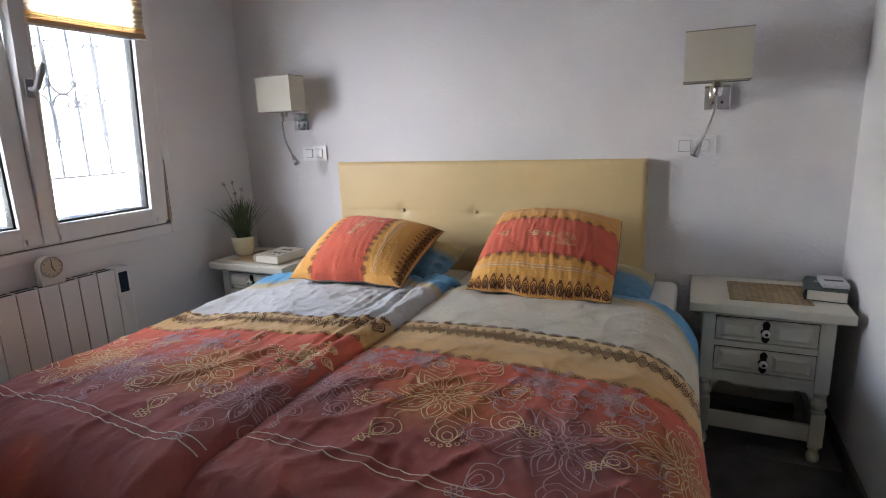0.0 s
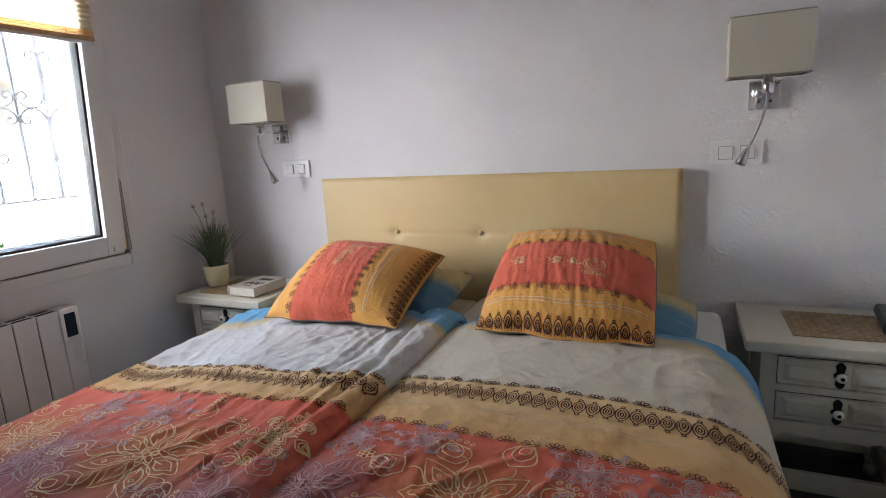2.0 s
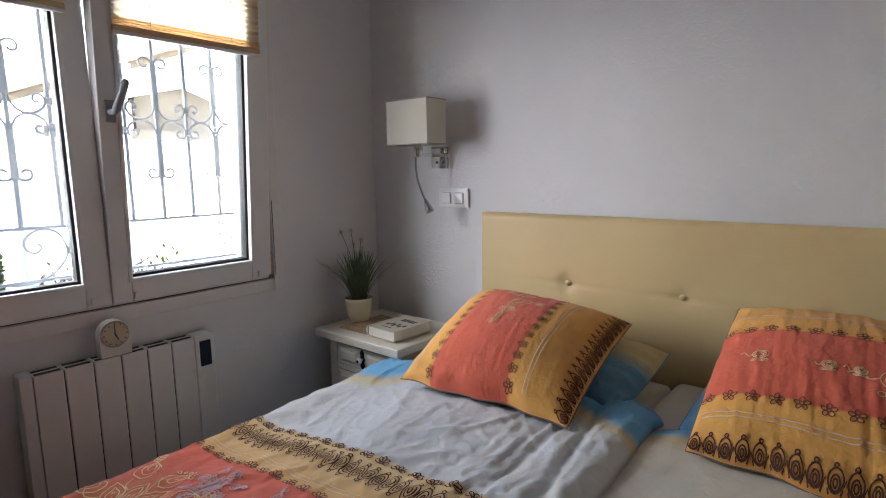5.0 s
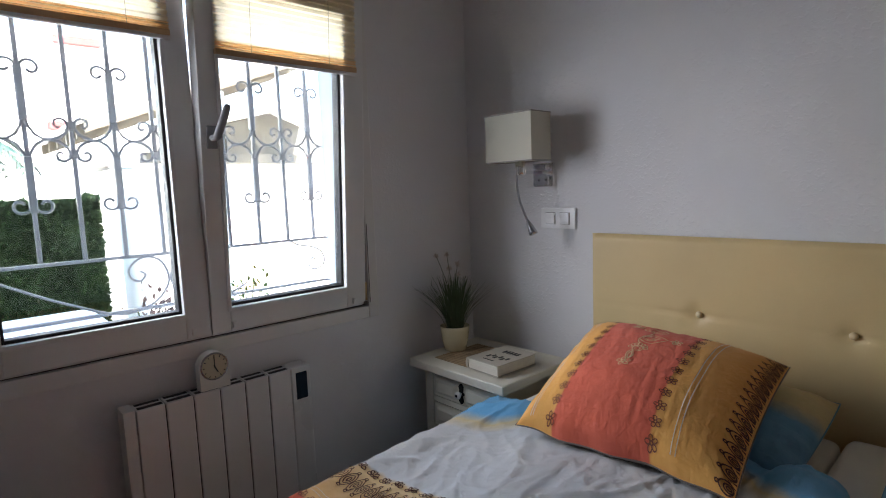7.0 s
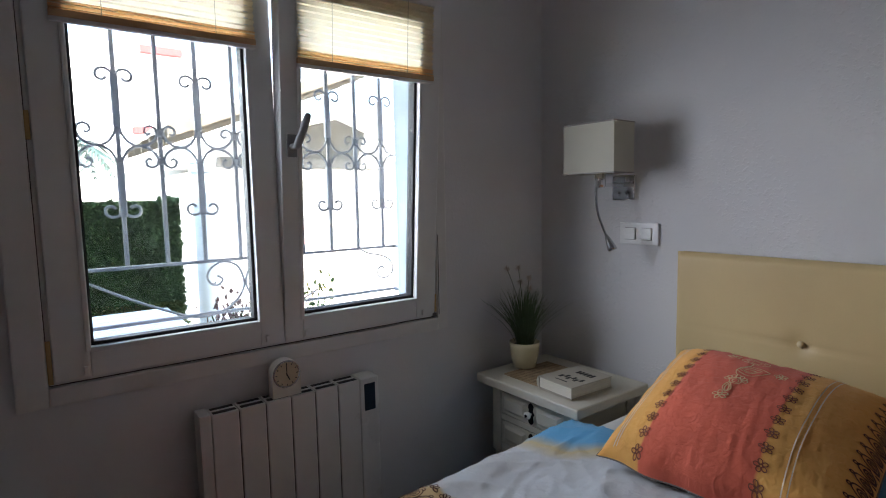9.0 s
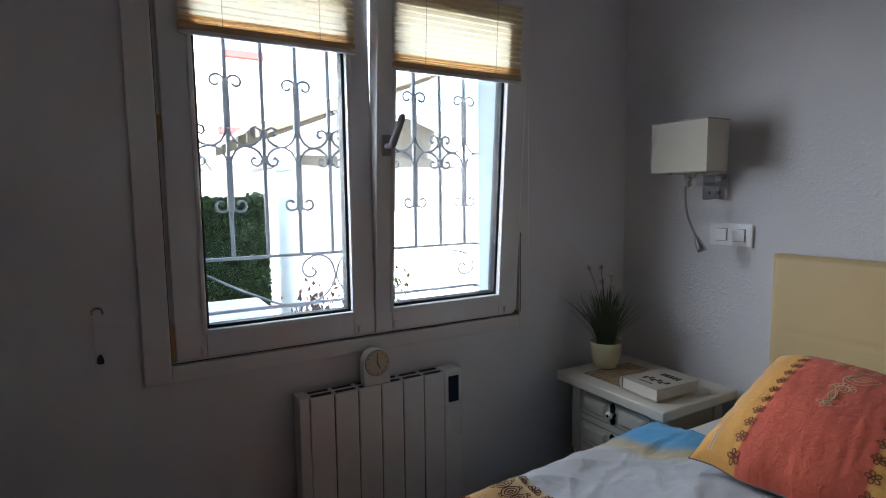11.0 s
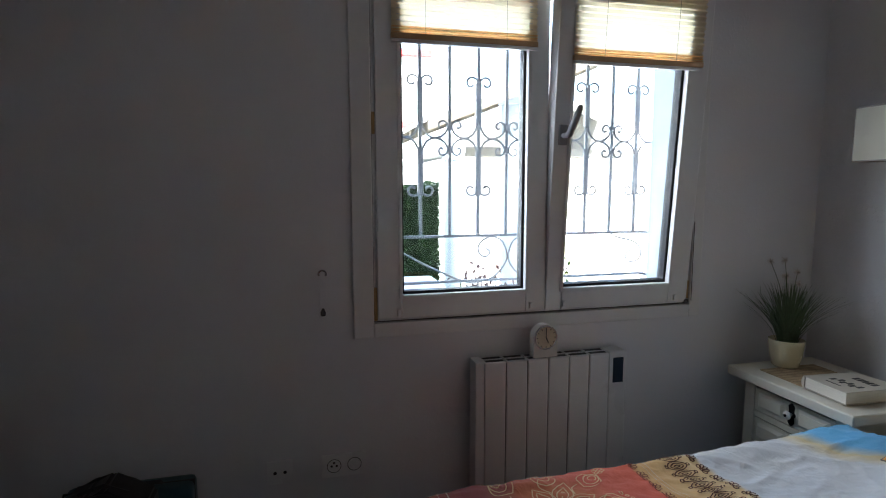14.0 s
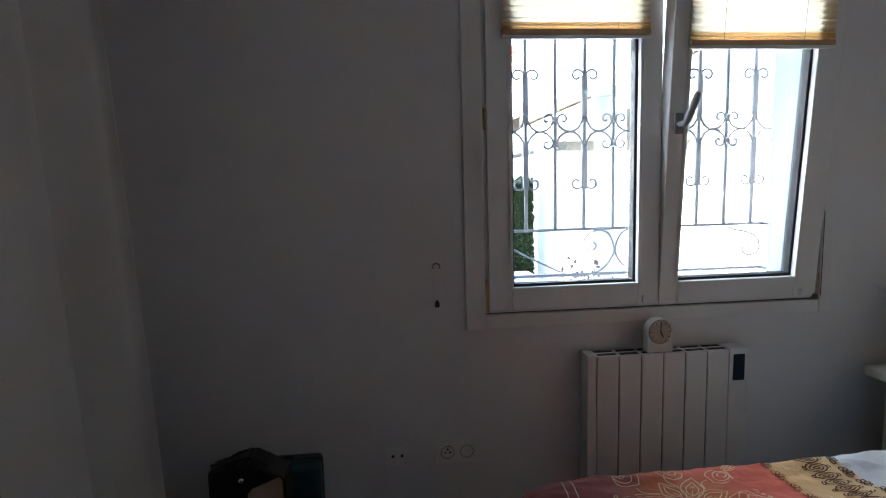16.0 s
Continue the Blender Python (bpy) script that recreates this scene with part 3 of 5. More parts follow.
def blind(y0, y1, z0, label):
    b = thing("pleated_blind", (-2.43, (y0 + y1) / 2, 0.888), label, "blind", "pleated blinds")
    z1, x = 2.085, -2.392
    n = int((z1 - z0 - 0.02) / 0.0095)
    bm = bmesh.new()
    rows = []
    for i in range(n + 1):
        z = z1 - (z1 - z0 - 0.02) * i / n
        xx = x + (0.0075 if i % 2 else -0.0045)
        rows.append([bm.verts.new((xx + 0.0006 * math.sin(7 * y + i), y, z)) for y in np.linspace(y0 + 0.002, y1 - 0.002, 9)])
    for a, c in zip(rows, rows[1:]):
        for k in range(8):
            bm.faces.new((a[k], a[k + 1], c[k + 1], c[k]))
    part("pleated_fabric", bm, M_BLIND, b)
    bm = bmesh.new()
    rows = [[bm.verts.new((x + (0.0095 if i % 2 else -0.002), y, z0 + 0.023 + 0.0046 * i)) for y in (y0 + 0.001, y1 - 0.001)] for i in range(7)]
    for a, c in zip(rows, rows[1:]):
        bm.faces.new((a[0], a[1], c[1], c[0]))
    part("stacked_pleat", bm, M_BLINDLOW, b, "amber stacked pleats")
    part("bottom_rail", B(x - 0.011, x + 0.011, y0, y1, z0 + 0.006, z0 + 0.024, 0.003), M_BLINDRAIL, b, "tan lower edge")
    part("rail_lip", B(x - 0.010, x + 0.010, y0, y1, z0 - 0.006, z0 + 0.0055, 0.003), M_PVC, b, "white rail")
    part("head_rail", B(x - 0.004, x + 0.012, y0, y1, z1, z1 + 0.018, 0.003), M_PVC, b)
    for y in (y0 + 0.12, y1 - 0.12):
        part("cord", tube(bmesh.new(), [(x + 0.009, y, z1), (x + 0.009, y, z0 + 0.02)], 0.0011, 6), M_CORD, b, "thin pale cord")
    return b


blind(0.925, 1.462, 1.860, "cream pleated blind half raised over the closed leaf")
rb = blind(1.572, 2.110, 1.812, "cream pleated blind half raised on the tilted leaf")
rb.rotation_euler = (0, TILT_IN, 0)

bm = B(-2.4115, -2.396, 0.8545, 0.8665, 0.885, 1.005, 0.003)
solo("hinge_cover", bm, M_TAN, "aged tan plastic hinge cover on the window frame", "hinge cover")
bm = B(-2.4115, -2.399, 2.152, 2.162, 0.90, 0.975, 0.002)
solo("hinge_cover", bm, M_TAN, "narrow yellowed hinge cover on the window frame", "hinge cover")
bm = B(-2.4125, -2.394, 2.140, 2.160, 0.881, 0.897, 0.004)
solo("corner_hinge", bm, M_GREYPRINT, "small dark corner hinge of the tilted leaf", "hinge")
bm = B(-2.4125, -2.396, 0.8545, 0.866, 1.545, 1.62, 0.003)
solo("frame_hinge", bm, M_TAN, "small tan hinge on the window frame", "hinge")
bm = tube(bmesh.new(), [(XW + 0.0135, 2.170, 1.22), (XW + 0.0140, 2.1695, 1.10), (XW + 0.0135, 2.170, 0.89)], 0.0014, 6)
solo("blind_cord", bm, M_GREYPRINT, "thin dark cord hanging beside the window frame", "cord")


# ---- iron grille outside the window ----
grille = thing("window_grille", (-2.79, 1.5, 0.93), "white wrought iron grille with scrolls, its shade painted as grey", "window grille")
GX = -2.79
BARS = [0.847 + 0.13 * k for k in range(11)]
for k, y in enumerate(BARS):
    part("bar", B(GX - 0.007, GX + 0.007, y - 0.007, y + 0.007, 1.147, 2.20, 0.002, 1), M_GRILLE, grille)
for z in (1.147, 0.945, 2.20):
    part("rail", B(GX - 0.009, GX + 0.009, 0.78, 2.215, z - 0.006, z + 0.006, 0.002, 1), M_GRILLE, grille)
for y in (0.80, 2.20):
    for z in (1.147, 0.945, 2.20):
        part("wall_pin", B(GX - 0.006, -2.683, y - 0.007, y + 0.007, z - 0.007, z + 0.007, 0.002, 1), M_GRILLE, grille)
UP = [(0.004, 1.645), (0.010, 1.615), (0.026, 1.588), (0.048, 1.573), (0.068, 1.571), (0.092, 1.578), (0.112, 1.594), (0.121, 1.615),
      (0.116, 1.636), (0.100, 1.645), (0.084, 1.638), (0.080, 1.622), (0.090, 1.612), (0.099, 1.618)]
for k, y in enumerate(BARS):
    if k % 2:
        for z in (1.620, 1.522):
            part("bar_collar", B(GX - 0.010, GX + 0.011, y - 0.0115, y + 0.0115, z - 0.016, z + 0.016, 0.005, 1), M_GRILLE, grille)
        continue
    for z0, z1 in ((1.635, 1.810), (1.325, 1.515)):
        part("bar_sleeve", B(GX - 0.010, GX + 0.011, y - 0.0120, y + 0.0120, z0, z1, 0.003, 1), M_GRILLE, grille)
    for s in (1, -1):
        top = [(0.0, 1.765), (0.006, 1.80)] + [(0.034 + q[0], q[1]) for q in spiral(0, 1.805, 0.030, 0.010, math.pi, -0.9 * math.pi, 16)]
        low = [(0.0, 1.385), (0.006, 1.355)] + [(0.034 + q[0], q[1]) for q in spiral(0, 1.350, 0.030, 0.010, math.pi, 2.9 * math.pi, 16)]
        for c in (top, low, UP, [(a, 3.142 - b) for a, b in UP]):
            part("scroll", tube(bmesh.new(), [(GX + 0.004, y + s * a, b) for a, b in c], 0.0050, 6), M_GRILLE, grille, smooth=True)


def smooth_line(pts, n=6):
    """A Catmull-Rom line through points."""
    pts = [Vector(p) for p in pts]
    out = []
    for i in range(len(pts) - 1):
        p0, p1, p2, p3 = pts[max(0, i - 1)], pts[i], pts[i + 1], pts[min(len(pts) - 1, i + 2)]
        for k in range(n):
            t = k / n
            out.append(0.5 * (2 * p1 + (p2 - p0) * t + (2 * p0 - 5 * p1 + 4 * p2 - p3) * t * t + (3 * p1 - p0 - 3 * p2 + p3) * t ** 3))
    return out + [pts[-1]]


SWEEP = [(0.92, 1.141), (1.10, 1.038), (1.20, 0.988), (1.29, 0.948), (1.36, 0.937), (1.44, 0.960), (1.49, 1.010), (1.503, 1.060), (1.480, 1.120), (1.43, 1.141),
         (1.385, 1.122), (1.367, 1.092), (1.378, 1.062), (1.405, 1.053), (1.423, 1.073), (1.405, 1.090)]
END = [(2.03, 1.141), (2.07, 1.122), (2.12, 1.112), (2.17, 1.090), (2.193, 1.050), (2.18, 1.015), (2.14, 1.003), (2.112, 1.020), (2.115, 1.048), (2.135, 1.056), (2.148, 1.042)]
for line in (SWEEP, [(3.014 - a, b) for a, b in SWEEP[2:]], END):
    part("scroll", tube(bmesh.new(), smooth_line([(GX + 0.004, a, b) for a, b in line]), 0.0048, 6), M_GRILLE, grille, smooth=True)


# ---- the bed ----
bed = thing("bed", (-0.84, 1.7, 0), "wide double bed base with two white mattresses", "bed")
part("bed_base", B(-1.66, 0.12, 1.12, 2.70, 0.13, 0.36, 0.02), M_BASE, bed, "dark fabric bed base")
for x in (-1.58, -0.84, 0.02):
    for y in (1.2, 2.6):
        part("leg", lathe(bmesh.new(), [(0.024, 0.0), (0.028, 0.02), (0.03, 0.131)], (x, y, 0), 14), M_IRON, bed)
for x0, x1 in ((-1.74, -0.845), (-0.835, 0.152)):
    part("mattress", B(x0, x1, 0.90 if x0 > -1 else 1.10, 2.725, 0.361, 0.605 if x0 > -1 else 0.585, 0.05, 5), M_SHEET, bed, "white sheeted mattress", True)

# headboard
BUTTONS = [(-1.266, 0.893), (-0.836, 0.893), (-0.411, 0.893)]


def head_front(a, b):
    x, z = -1.685 + 1.685 * a, 0.30 + 0.858 * b
    edge = min(x + 1.685, -x, 1.158 - z)
    y = 2.735 + (0.0 if edge > 0.02 else 0.02 - math.sqrt(max(0, 0.02 ** 2 - (0.02 - edge) ** 2)))
    for bx, bz in BUTTONS:
        d2 = (x - bx) ** 2 + (z - bz) ** 2
        y += 0.012 * math.exp(-d2 / 0.0011) + 0.004 * math.exp(-((z - bz) / 0.006) ** 2) * math.exp(-(x - bx) ** 2 / 0.02)
    y += 0.0025 * math.exp(-((z - 0.893) / 0.004) ** 2)
    return Vector((x, y, z)), (a, b)


headboard = thing("headboard", (-0.84, 2.77, 0.1), "cream yellow leatherette headboard with buttons", "headboard")
part("upholstery", sheet(head_front, 150, 80), M_HEAD, headboard, smooth=True)
part("back_panel", B(-1.683, -0.002, 2.757, 2.797, 0.10, 1.156, 0.006), M_HEAD, headboard)
for bx, bz in BUTTONS:
    part("button", lathe(bmesh.new(), [(0.011, -0.006), (0.0115, 0.002), (0.009, 0.007), (0.004, 0.0095)], (bx, 2.744, bz), 16, "y"), M_HEADBTN, headboard, smooth=True)


# duvets
def smooth01(t):
    t = min(1, max(0, t))
    return t * t * (3 - 2 * t)


def crumple(x, y, seed):
    """Soft billows, pulled creases and small puckers of a used cover."""
    v = 0.012 * noise.noise(Vector((x * 2.6, y * 2.2, seed)))
    v += 0.006 * noise.noise(Vector((x * 8 + 0.8 * y, y * 6, seed + 3)))
    wx = x + 0.05 * noise.noise(Vector((x * 4, y * 4, seed + 20)))
    r = 1 - abs(noise.noise(Vector((wx * 6.5 - y * 3.4, y * 2.6 + wx * 1.5, seed + 7)))) * 2.6
    v += 0.0072 * max(0, r) ** 3
    r = 1 - abs(noise.noise(Vector((wx * 14 + y * 7, y * 6 - wx * 4, seed + 11)))) * 2.6
    v += 0.0042 * max(0, r) ** 3
    r = 1 - abs(noise.noise(Vector((wx * 26 - y * 12, y * 12 + wx * 5, seed + 15)))) * 2.8
    v += 0.0022 * max(0, r) ** 2
    return v


def roll(d, flat, rad, flare=0.05):
    """Arc length d over an edge: how far out and how far down."""
    if d < flat:
        return d, 0.0
    q = d - flat
    if q < rad * math.pi / 2:
        return flat + rad * math.sin(q / rad), rad * (1 - math.cos(q / rad))
    return flat + rad + flare * (q - rad * math.pi / 2), rad + (q - rad * math.pi / 2)


def right_duvet(a, b):
    """a: metres from the inner edge outwards; b: metres from the pillow end to the foot."""
    out, dropx = roll(a, 0.90 + 0.022 * smooth01((b - 0.5) / 0.6), 0.205, 0.0)
    along, dropy = roll(b, 1.50, 0.12)
    x, y = -0.86 + out, 2.345 - along
    mid = 0.652 + 0.018 * math.sin(math.pi * min(1, max(0, a) / 1.0)) - 0.03 * smooth01((0.20 - a) / 0.16)
    top = mid - 0.006 + (0.55 + 0.70 * smooth01((b - 0.85) / 0.2)) * crumple(x, y, 1.0) - 0.03 * smooth01((0.10 - b) / 0.10)
    y += 0.03 * noise.noise(Vector((x * 2, 5.0, 1.0))) * smooth01((0.3 - b) / 0.3)
    d = max(dropx, dropy)
    fold = 0.010 * math.sin(9 * y + 2 * math.sin(3 * y)) * smooth01((dropx - 0.18) / 0.2)
    return Vector((x - abs(fold), y, max(0.28, top - d)))


def left_duvet(a, b):
    """a: metres from the inner edge outwards (towards the window); b: metres from the pillow end to the foot."""
    out, dropx = roll(a, 0.985, 0.12)
    along, dropy = roll(b, 1.51 - 0.12 * smooth01((a - 0.55) / 0.5), 0.16)
    y = 2.345 - along
    seam = -0.755 + 0.055 * smooth01((2.3 - y) / 1.6) + 0.012 * math.sin(4.2 * y)
    x = seam - out
    lip = 0.034 * (1 - math.sqrt(max(0, 1 - (1 - min(1, a / 0.05)) ** 2)))
    ridge = 0.024 * math.exp(-((a - 0.07) / 0.09) ** 2)
    mid = 0.660 + ridge - lip - 0.055 * smooth01((a - 0.45) / 0.5)
    crease = 0.014 * math.exp(-((a - 0.13 - 0.05 * math.sin(3 * y)) / 0.018) ** 2) + 0.008 * math.exp(-((a - 0.21 + 0.08 * (y - 1.7)) / 0.02) ** 2)
    pull = math.exp(-((a - 0.16) / 0.16) ** 2) * smooth01((y - 0.9) / 0.3)
    wob = a + 0.030 * noise.noise(Vector((2.2 * y, 3.0, 4.0))) + 0.012 * noise.noise(Vector((6 * y, 9 * a, 8.0)))
    gather = 0.0065 * max(0, 1 - abs(noise.noise(Vector((wob * 24, y * 1.6, 31.0)))) * 2.6) + 0.0040 * max(0, 1 - abs(noise.noise(Vector((wob * 46 + y * 2, y * 2.4, 35.0)))) * 2.6)
    top = mid - 0.006 + pull * gather + 1.08 * crumple(x, y, 21.0) + 0.035 * math.exp(-((a - 0.88) / 0.14) ** 2 - ((b - 0.14) / 0.13) ** 2) - crease * smooth01((y - 1.0) / 0.4) - 0.03 * smooth01((0.10 - b) / 0.10)
    d = math.hypot(dropx, dropy)
    fold = 0.015 * math.sin(8 * y + 2 * math.sin(4 * y)) * smooth01(dropx / 0.2)
    return Vector((x - fold, y, max(0.28, top - d)))


right_duvet.flip, left_duvet.flip = True, False


def big_flower(ca, cb, R, turn=0.0):
    """A printed blossom: pointed petals round an eye, and looped drops with beads and tips about them."""
    L = [ellipse(ca, cb, 0.035 * R, 0.035 * R, 10)]
    for k in range(6):
        t = turn + 2 * math.pi * k / 6
        L.append(ellipse(ca + 0.075 * R * math.cos(t), cb + 0.075 * R * math.sin(t), 0.04 * R, 0.03 * R, 9, t))
    for k in range(8):
        t = turn + 2 * math.pi * k / 8
        long = 0.50 if k % 2 == 0 else 0.40
        c, s = math.cos(t), math.sin(t)
        L.append(leaf(ca + 0.10 * R * c, cb + 0.10 * R * s, long * R, 0.24 * R, t))
        L.append(leaf(ca + 0.17 * R * c, cb + 0.17 * R * s, 0.62 * long * R, 0.13 * R, t))
        if k % 2 == 0:
            L.append(ellipse(ca + 0.36 * R * c, cb + 0.36 * R * s, 0.022 * R, 0.015 * R, 8, t))
        L.append(([(ca + q * c, cb + q * s) for q in (0.14 * R, 0.2 * R, 0.27 * R)], False))
    for k in range(8):
        t = turn + 2 * math.pi * (k + 0.5) / 8
        r = (0.80 if k % 2 else 0.68) * R
        x, y = ca + r * math.cos(t), cb + r * math.sin(t)
        L.append(leaf(x - 0.19 * R * math.cos(t), y - 0.19 * R * math.sin(t), 0.36 * R, 0.30 * R, t))
        for j, q in ((0.115, 0.02), (0.06, 0.05)):
            L.append(ellipse(x + q * R * math.cos(t), y + q * R * math.sin(t), j * R, j * R * 0.8, 14, t))
        bow = [(0.36 + 0.05 * i, 0.20 * math.sin(i * 0.5)) for i in range(6)]
        L.append(([(ca + q * R * math.cos(t + o), cb + q * R * math.sin(t + o)) for q, o in bow], False))
        if k % 2:
            tx, ty = x + 0.25 * R * math.cos(t), y + 0.25 * R * math.sin(t)
            for j in range(6):
                w = 2 * math.pi * j / 6 + t
                L.append(ellipse(tx + 0.05 * R * math.cos(w), ty + 0.05 * R * math.sin(w), 0.028 * R, 0.024 * R, 8, w))
        else:
            for j in range(7):
                w = t + (j - 3) * 0.36
                L.append(ellipse(x + 0.205 * R * math.cos(w), y + 0.19 * R * math.sin(w), 0.020 * R, 0.020 * R, 7))
    return L


def little_flower(ca, cb, r):
    L = [ellipse(ca, cb, r * 0.35, r * 0.35, 8)]
    for k in range(5):
        t = 2 * math.pi * k / 5 + 0.3
        L.append(ellipse(ca + r * math.cos(t), cb + r * math.sin(t), r * 0.62, r * 0.48, 10, t))
    return L


def lace(a0, a1, b, step=0.033):
    """The brown chain along the upper band: tall pointed rings within rings, a bead at either tip."""
    L = []
    for i in range(int((a1 - a0) / step)):
        a = a0 + step * (i + 0.5)
        for w, h in ((0.0155, 0.026), (0.0092, 0.017), (0.0034, 0.008)):
            ring = [(w * math.sin(t), -h * math.cos(t) * (1 + 0.16 * abs(math.cos(t)) ** 5)) for t in [2 * math.pi * k / 18 for k in range(18)]]
            L.append(([(a + p, b + q) for p, q in ring], True))
        for s in (1, -1):
            L.append(ellipse(a, b + s * 0.034, 0.0048, 0.0044, 8))
    return L


def tufts(a0, a1, b, step=0.054):
    """A row of small fans of five petals on a short foot."""
    L = []
    for i in range(int((a1 - a0) / step)):
        a = a0 + step * (i + 0.5)
        for k in range(5):
            t = math.pi * (0.04 + 0.23 * k)
            L.append(ellipse(a + 0.0135 * math.cos(t), b - 0.0115 * math.sin(t), 0.0078, 0.0048, 9, -t))
        L.append(ellipse(a, b, 0.0045, 0.0035, 7))
    return L


def twin_line(a0, a1, b, slope=0.0):
    n = 90
    return [([(a0 + (a1 - a0) * i / n, b + o + slope * (a1 - a0) * i / n) for i in range(n + 1)], False) for o in (0.0, 0.024)]


def make_duvet(name, surf, amax, bmax, label, cloth, tuft_b, lace_b, scallop_b, line_b, blooms):
    e = thing(name, (surf(0.5, 0.8).x, 1.5, 0.61), label, "duvet", "duvets")

    def S(i, j):
        a, b = i * amax, j * bmax
        drag = 0.15 * smooth01((a - 0.90) / 0.25) * smooth01((0.55 - b) / 0.3) if surf.flip else 0.12 * smooth01((0.22 - a) / 0.2) * smooth01((0.5 - b) / 0.3) + 0.14 * smooth01((a - 0.70) / 0.22) * smooth01((0.6 - b) / 0.3)
        return surf(a, b), (a, b - drag)

    m = part("cover", sheet(S, 170, 250), cloth, e, smooth=True)
    so = m.modifiers.new("thick", 'SOLIDIFY')
    so.thickness, so.offset = 0.012, -1
    hem = amax - 0.1
    part("lace_print", ribbons(lace(0.004, hem, lace_b), 0.0031, surf), M_LINEBROWN, e, "dark brown lace print")
    part("tuft_print", ribbons(tufts(0.004, hem, tuft_b), 0.0030, surf), M_LINEBROWN, e, "dark brown tuft print")
    part("scallop_print", ribbons(tufts(0.012, hem, scallop_b), 0.0025, surf), M_LINERUST, e, "rust brown fan print")
    part("thin_line_print", ribbons([([(0.05 + (hem - 0.1) * i / 60, lace_b + o + 0.004 * math.sin(i * 0.3)) for i in range(61)], False) for o in (0.080, 0.092)], 0.0013, surf), M_LINEWHITE, e, "faint pale lines")
    for a, b, R, kind in blooms:
        if kind == "g":
            part("flower_print", ribbons(big_flower(a, b, R, 0.2 + a), 0.0031, surf), M_LINEGOLD, e, "pale gold flower print")
        else:
            part("flower_print", ribbons(big_flower(a, b, R, 0.2 + a), 0.0028, surf), M_LINELILAC, e, "lilac flower print")
    part("line_print", ribbons(twin_line(0.02, amax - 0.2, line_b, 0.0 if surf.flip else -0.10), 0.0036, surf), M_LINEWHITE, e, "twin cream lines")
    return e


BLOOM_R = [(0.51, 1.095, 0.25, "g"), (0.83, 1.20, 0.25, "l"), (0.20, 1.15, 0.20, "l"), (1.08, 1.10, 0.22, "g"), (0.20, 0.94, 0.09, "l"), (0.36, 0.92, 0.08, "l"), (0.72, 0.93, 0.10, "l"), (0.90, 0.95, 0.09, "l")]
BLOOM_L = [(0.35, 1.168, 0.25, "g"), (0.07, 1.29, 0.20, "l"), (0.64, 1.24, 0.20, "l"), (0.87, 1.15, 0.22, "g"), (0.52, 1.00, 0.10, "l"), (0.10, 1.03, 0.10, "g"), (0.73, 0.98, 0.08, "l")]
TINT = {"g": (0.62, 0.21, 0.06), "l": (0.35, 0.15, 0.16)}
M_DUVET_R = banded_cloth("printed_duvet_cotton", duvet_stops(0.605, 0.865, 1.20), tints=[(a, b, R * 0.75, TINT[k]) for a, b, R, k in BLOOM_R[:4]])
# cooler cream than the other duvet: the window's bluish daylight is in the colour
M_DUVET_L = banded_cloth("printed_duvet_cotton_daylit", duvet_stops(0.685, 0.875, 1.24, (0.61, 0.605, 0.59)), tints=[(a, b, R * 0.75, TINT[k]) for a, b, R, k in BLOOM_L[:4]] + [(0.50, 1.66, 0.10, ORANGE)])
make_duvet("duvet", right_duvet, 1.38, 1.90, "rumpled duvet in cream, gold, orange and brown with flowers", M_DUVET_R, 0.610, 0.672, 0.865, 1.395, BLOOM_R)
make_duvet("duvet", left_duvet, 1.36, 1.90, "rumpled duvet with a thick folded edge over the other one", M_DUVET_L, 0.695, 0.750, 0.875, 1.495, BLOOM_L)


# pillows and cushions
def cushion_surface(corners, T, pinch, seed, side, rough):
    bl, br, tr, tl = [Vector(c) for c in corners]
    nrm = (br - bl).cross(tl - bl).normalized()

    def S(u, v):
        """u and v from 0 to 1 across and up."""
        uu, vv = 2 * u - 1, 2 * v - 1
        pu = 0.5 + 0.5 * uu * (1 - pinch * (1 - vv * vv))
        pv = 0.5 + 0.5 * vv * (1 - pinch * (1 - uu * uu))
        sag = 0.010 * math.sin(7 * u + seed) * (1 - uu * uu) * max(0, 1 - 3 * v) + 0.004 * math.sin(23 * u + 2 * seed) * max(0, 1 - 6 * v)
        pv += sag / max(0.2, (tl - bl).length) * (1 if rough > 0.005 else 0)
        p = bl * (1 - pu) * (1 - pv) + br * pu * (1 - pv) + tr * pu * pv + tl * (1 - pu) * pv
        k = max(0, 1 - abs(uu) ** 2.4) ** 0.5 * max(0, 1 - abs(vv) ** 2.4) ** 0.5
        w = rough * (0.6 * noise.noise(Vector((u * 3, v * 3, seed))) + 0.28 * max(0, 1 - abs(noise.noise(Vector((u * 9 + 2 * v, v * 3, seed + 5)))) * 3) + 0.34 * max(0, 1 - abs(noise.noise(Vector((u * 23 + 1.5 * v, v * 2.2, seed + 9)))) * 3.4) ** 1.5 - 0.8 * math.exp(-((uu - 0.10 + 0.10 * vv) / 0.018) ** 2) * max(0.0, -vv) ** 0.7 * (1 - abs(vv)) ** 0.4)
        near = 1 - max(abs(uu), abs(vv))
        pleat = rough * 0.5 * math.sin(40 * (u if abs(vv) > abs(uu) else v) + seed) * math.exp(-near * 9) * min(1, near * 25)
        return p + nrm * side * (T * k + (w * min(1, k * 2) if side > 0 else 0) + (pleat if side > 0 else 0))
    S.flip = False
    return S


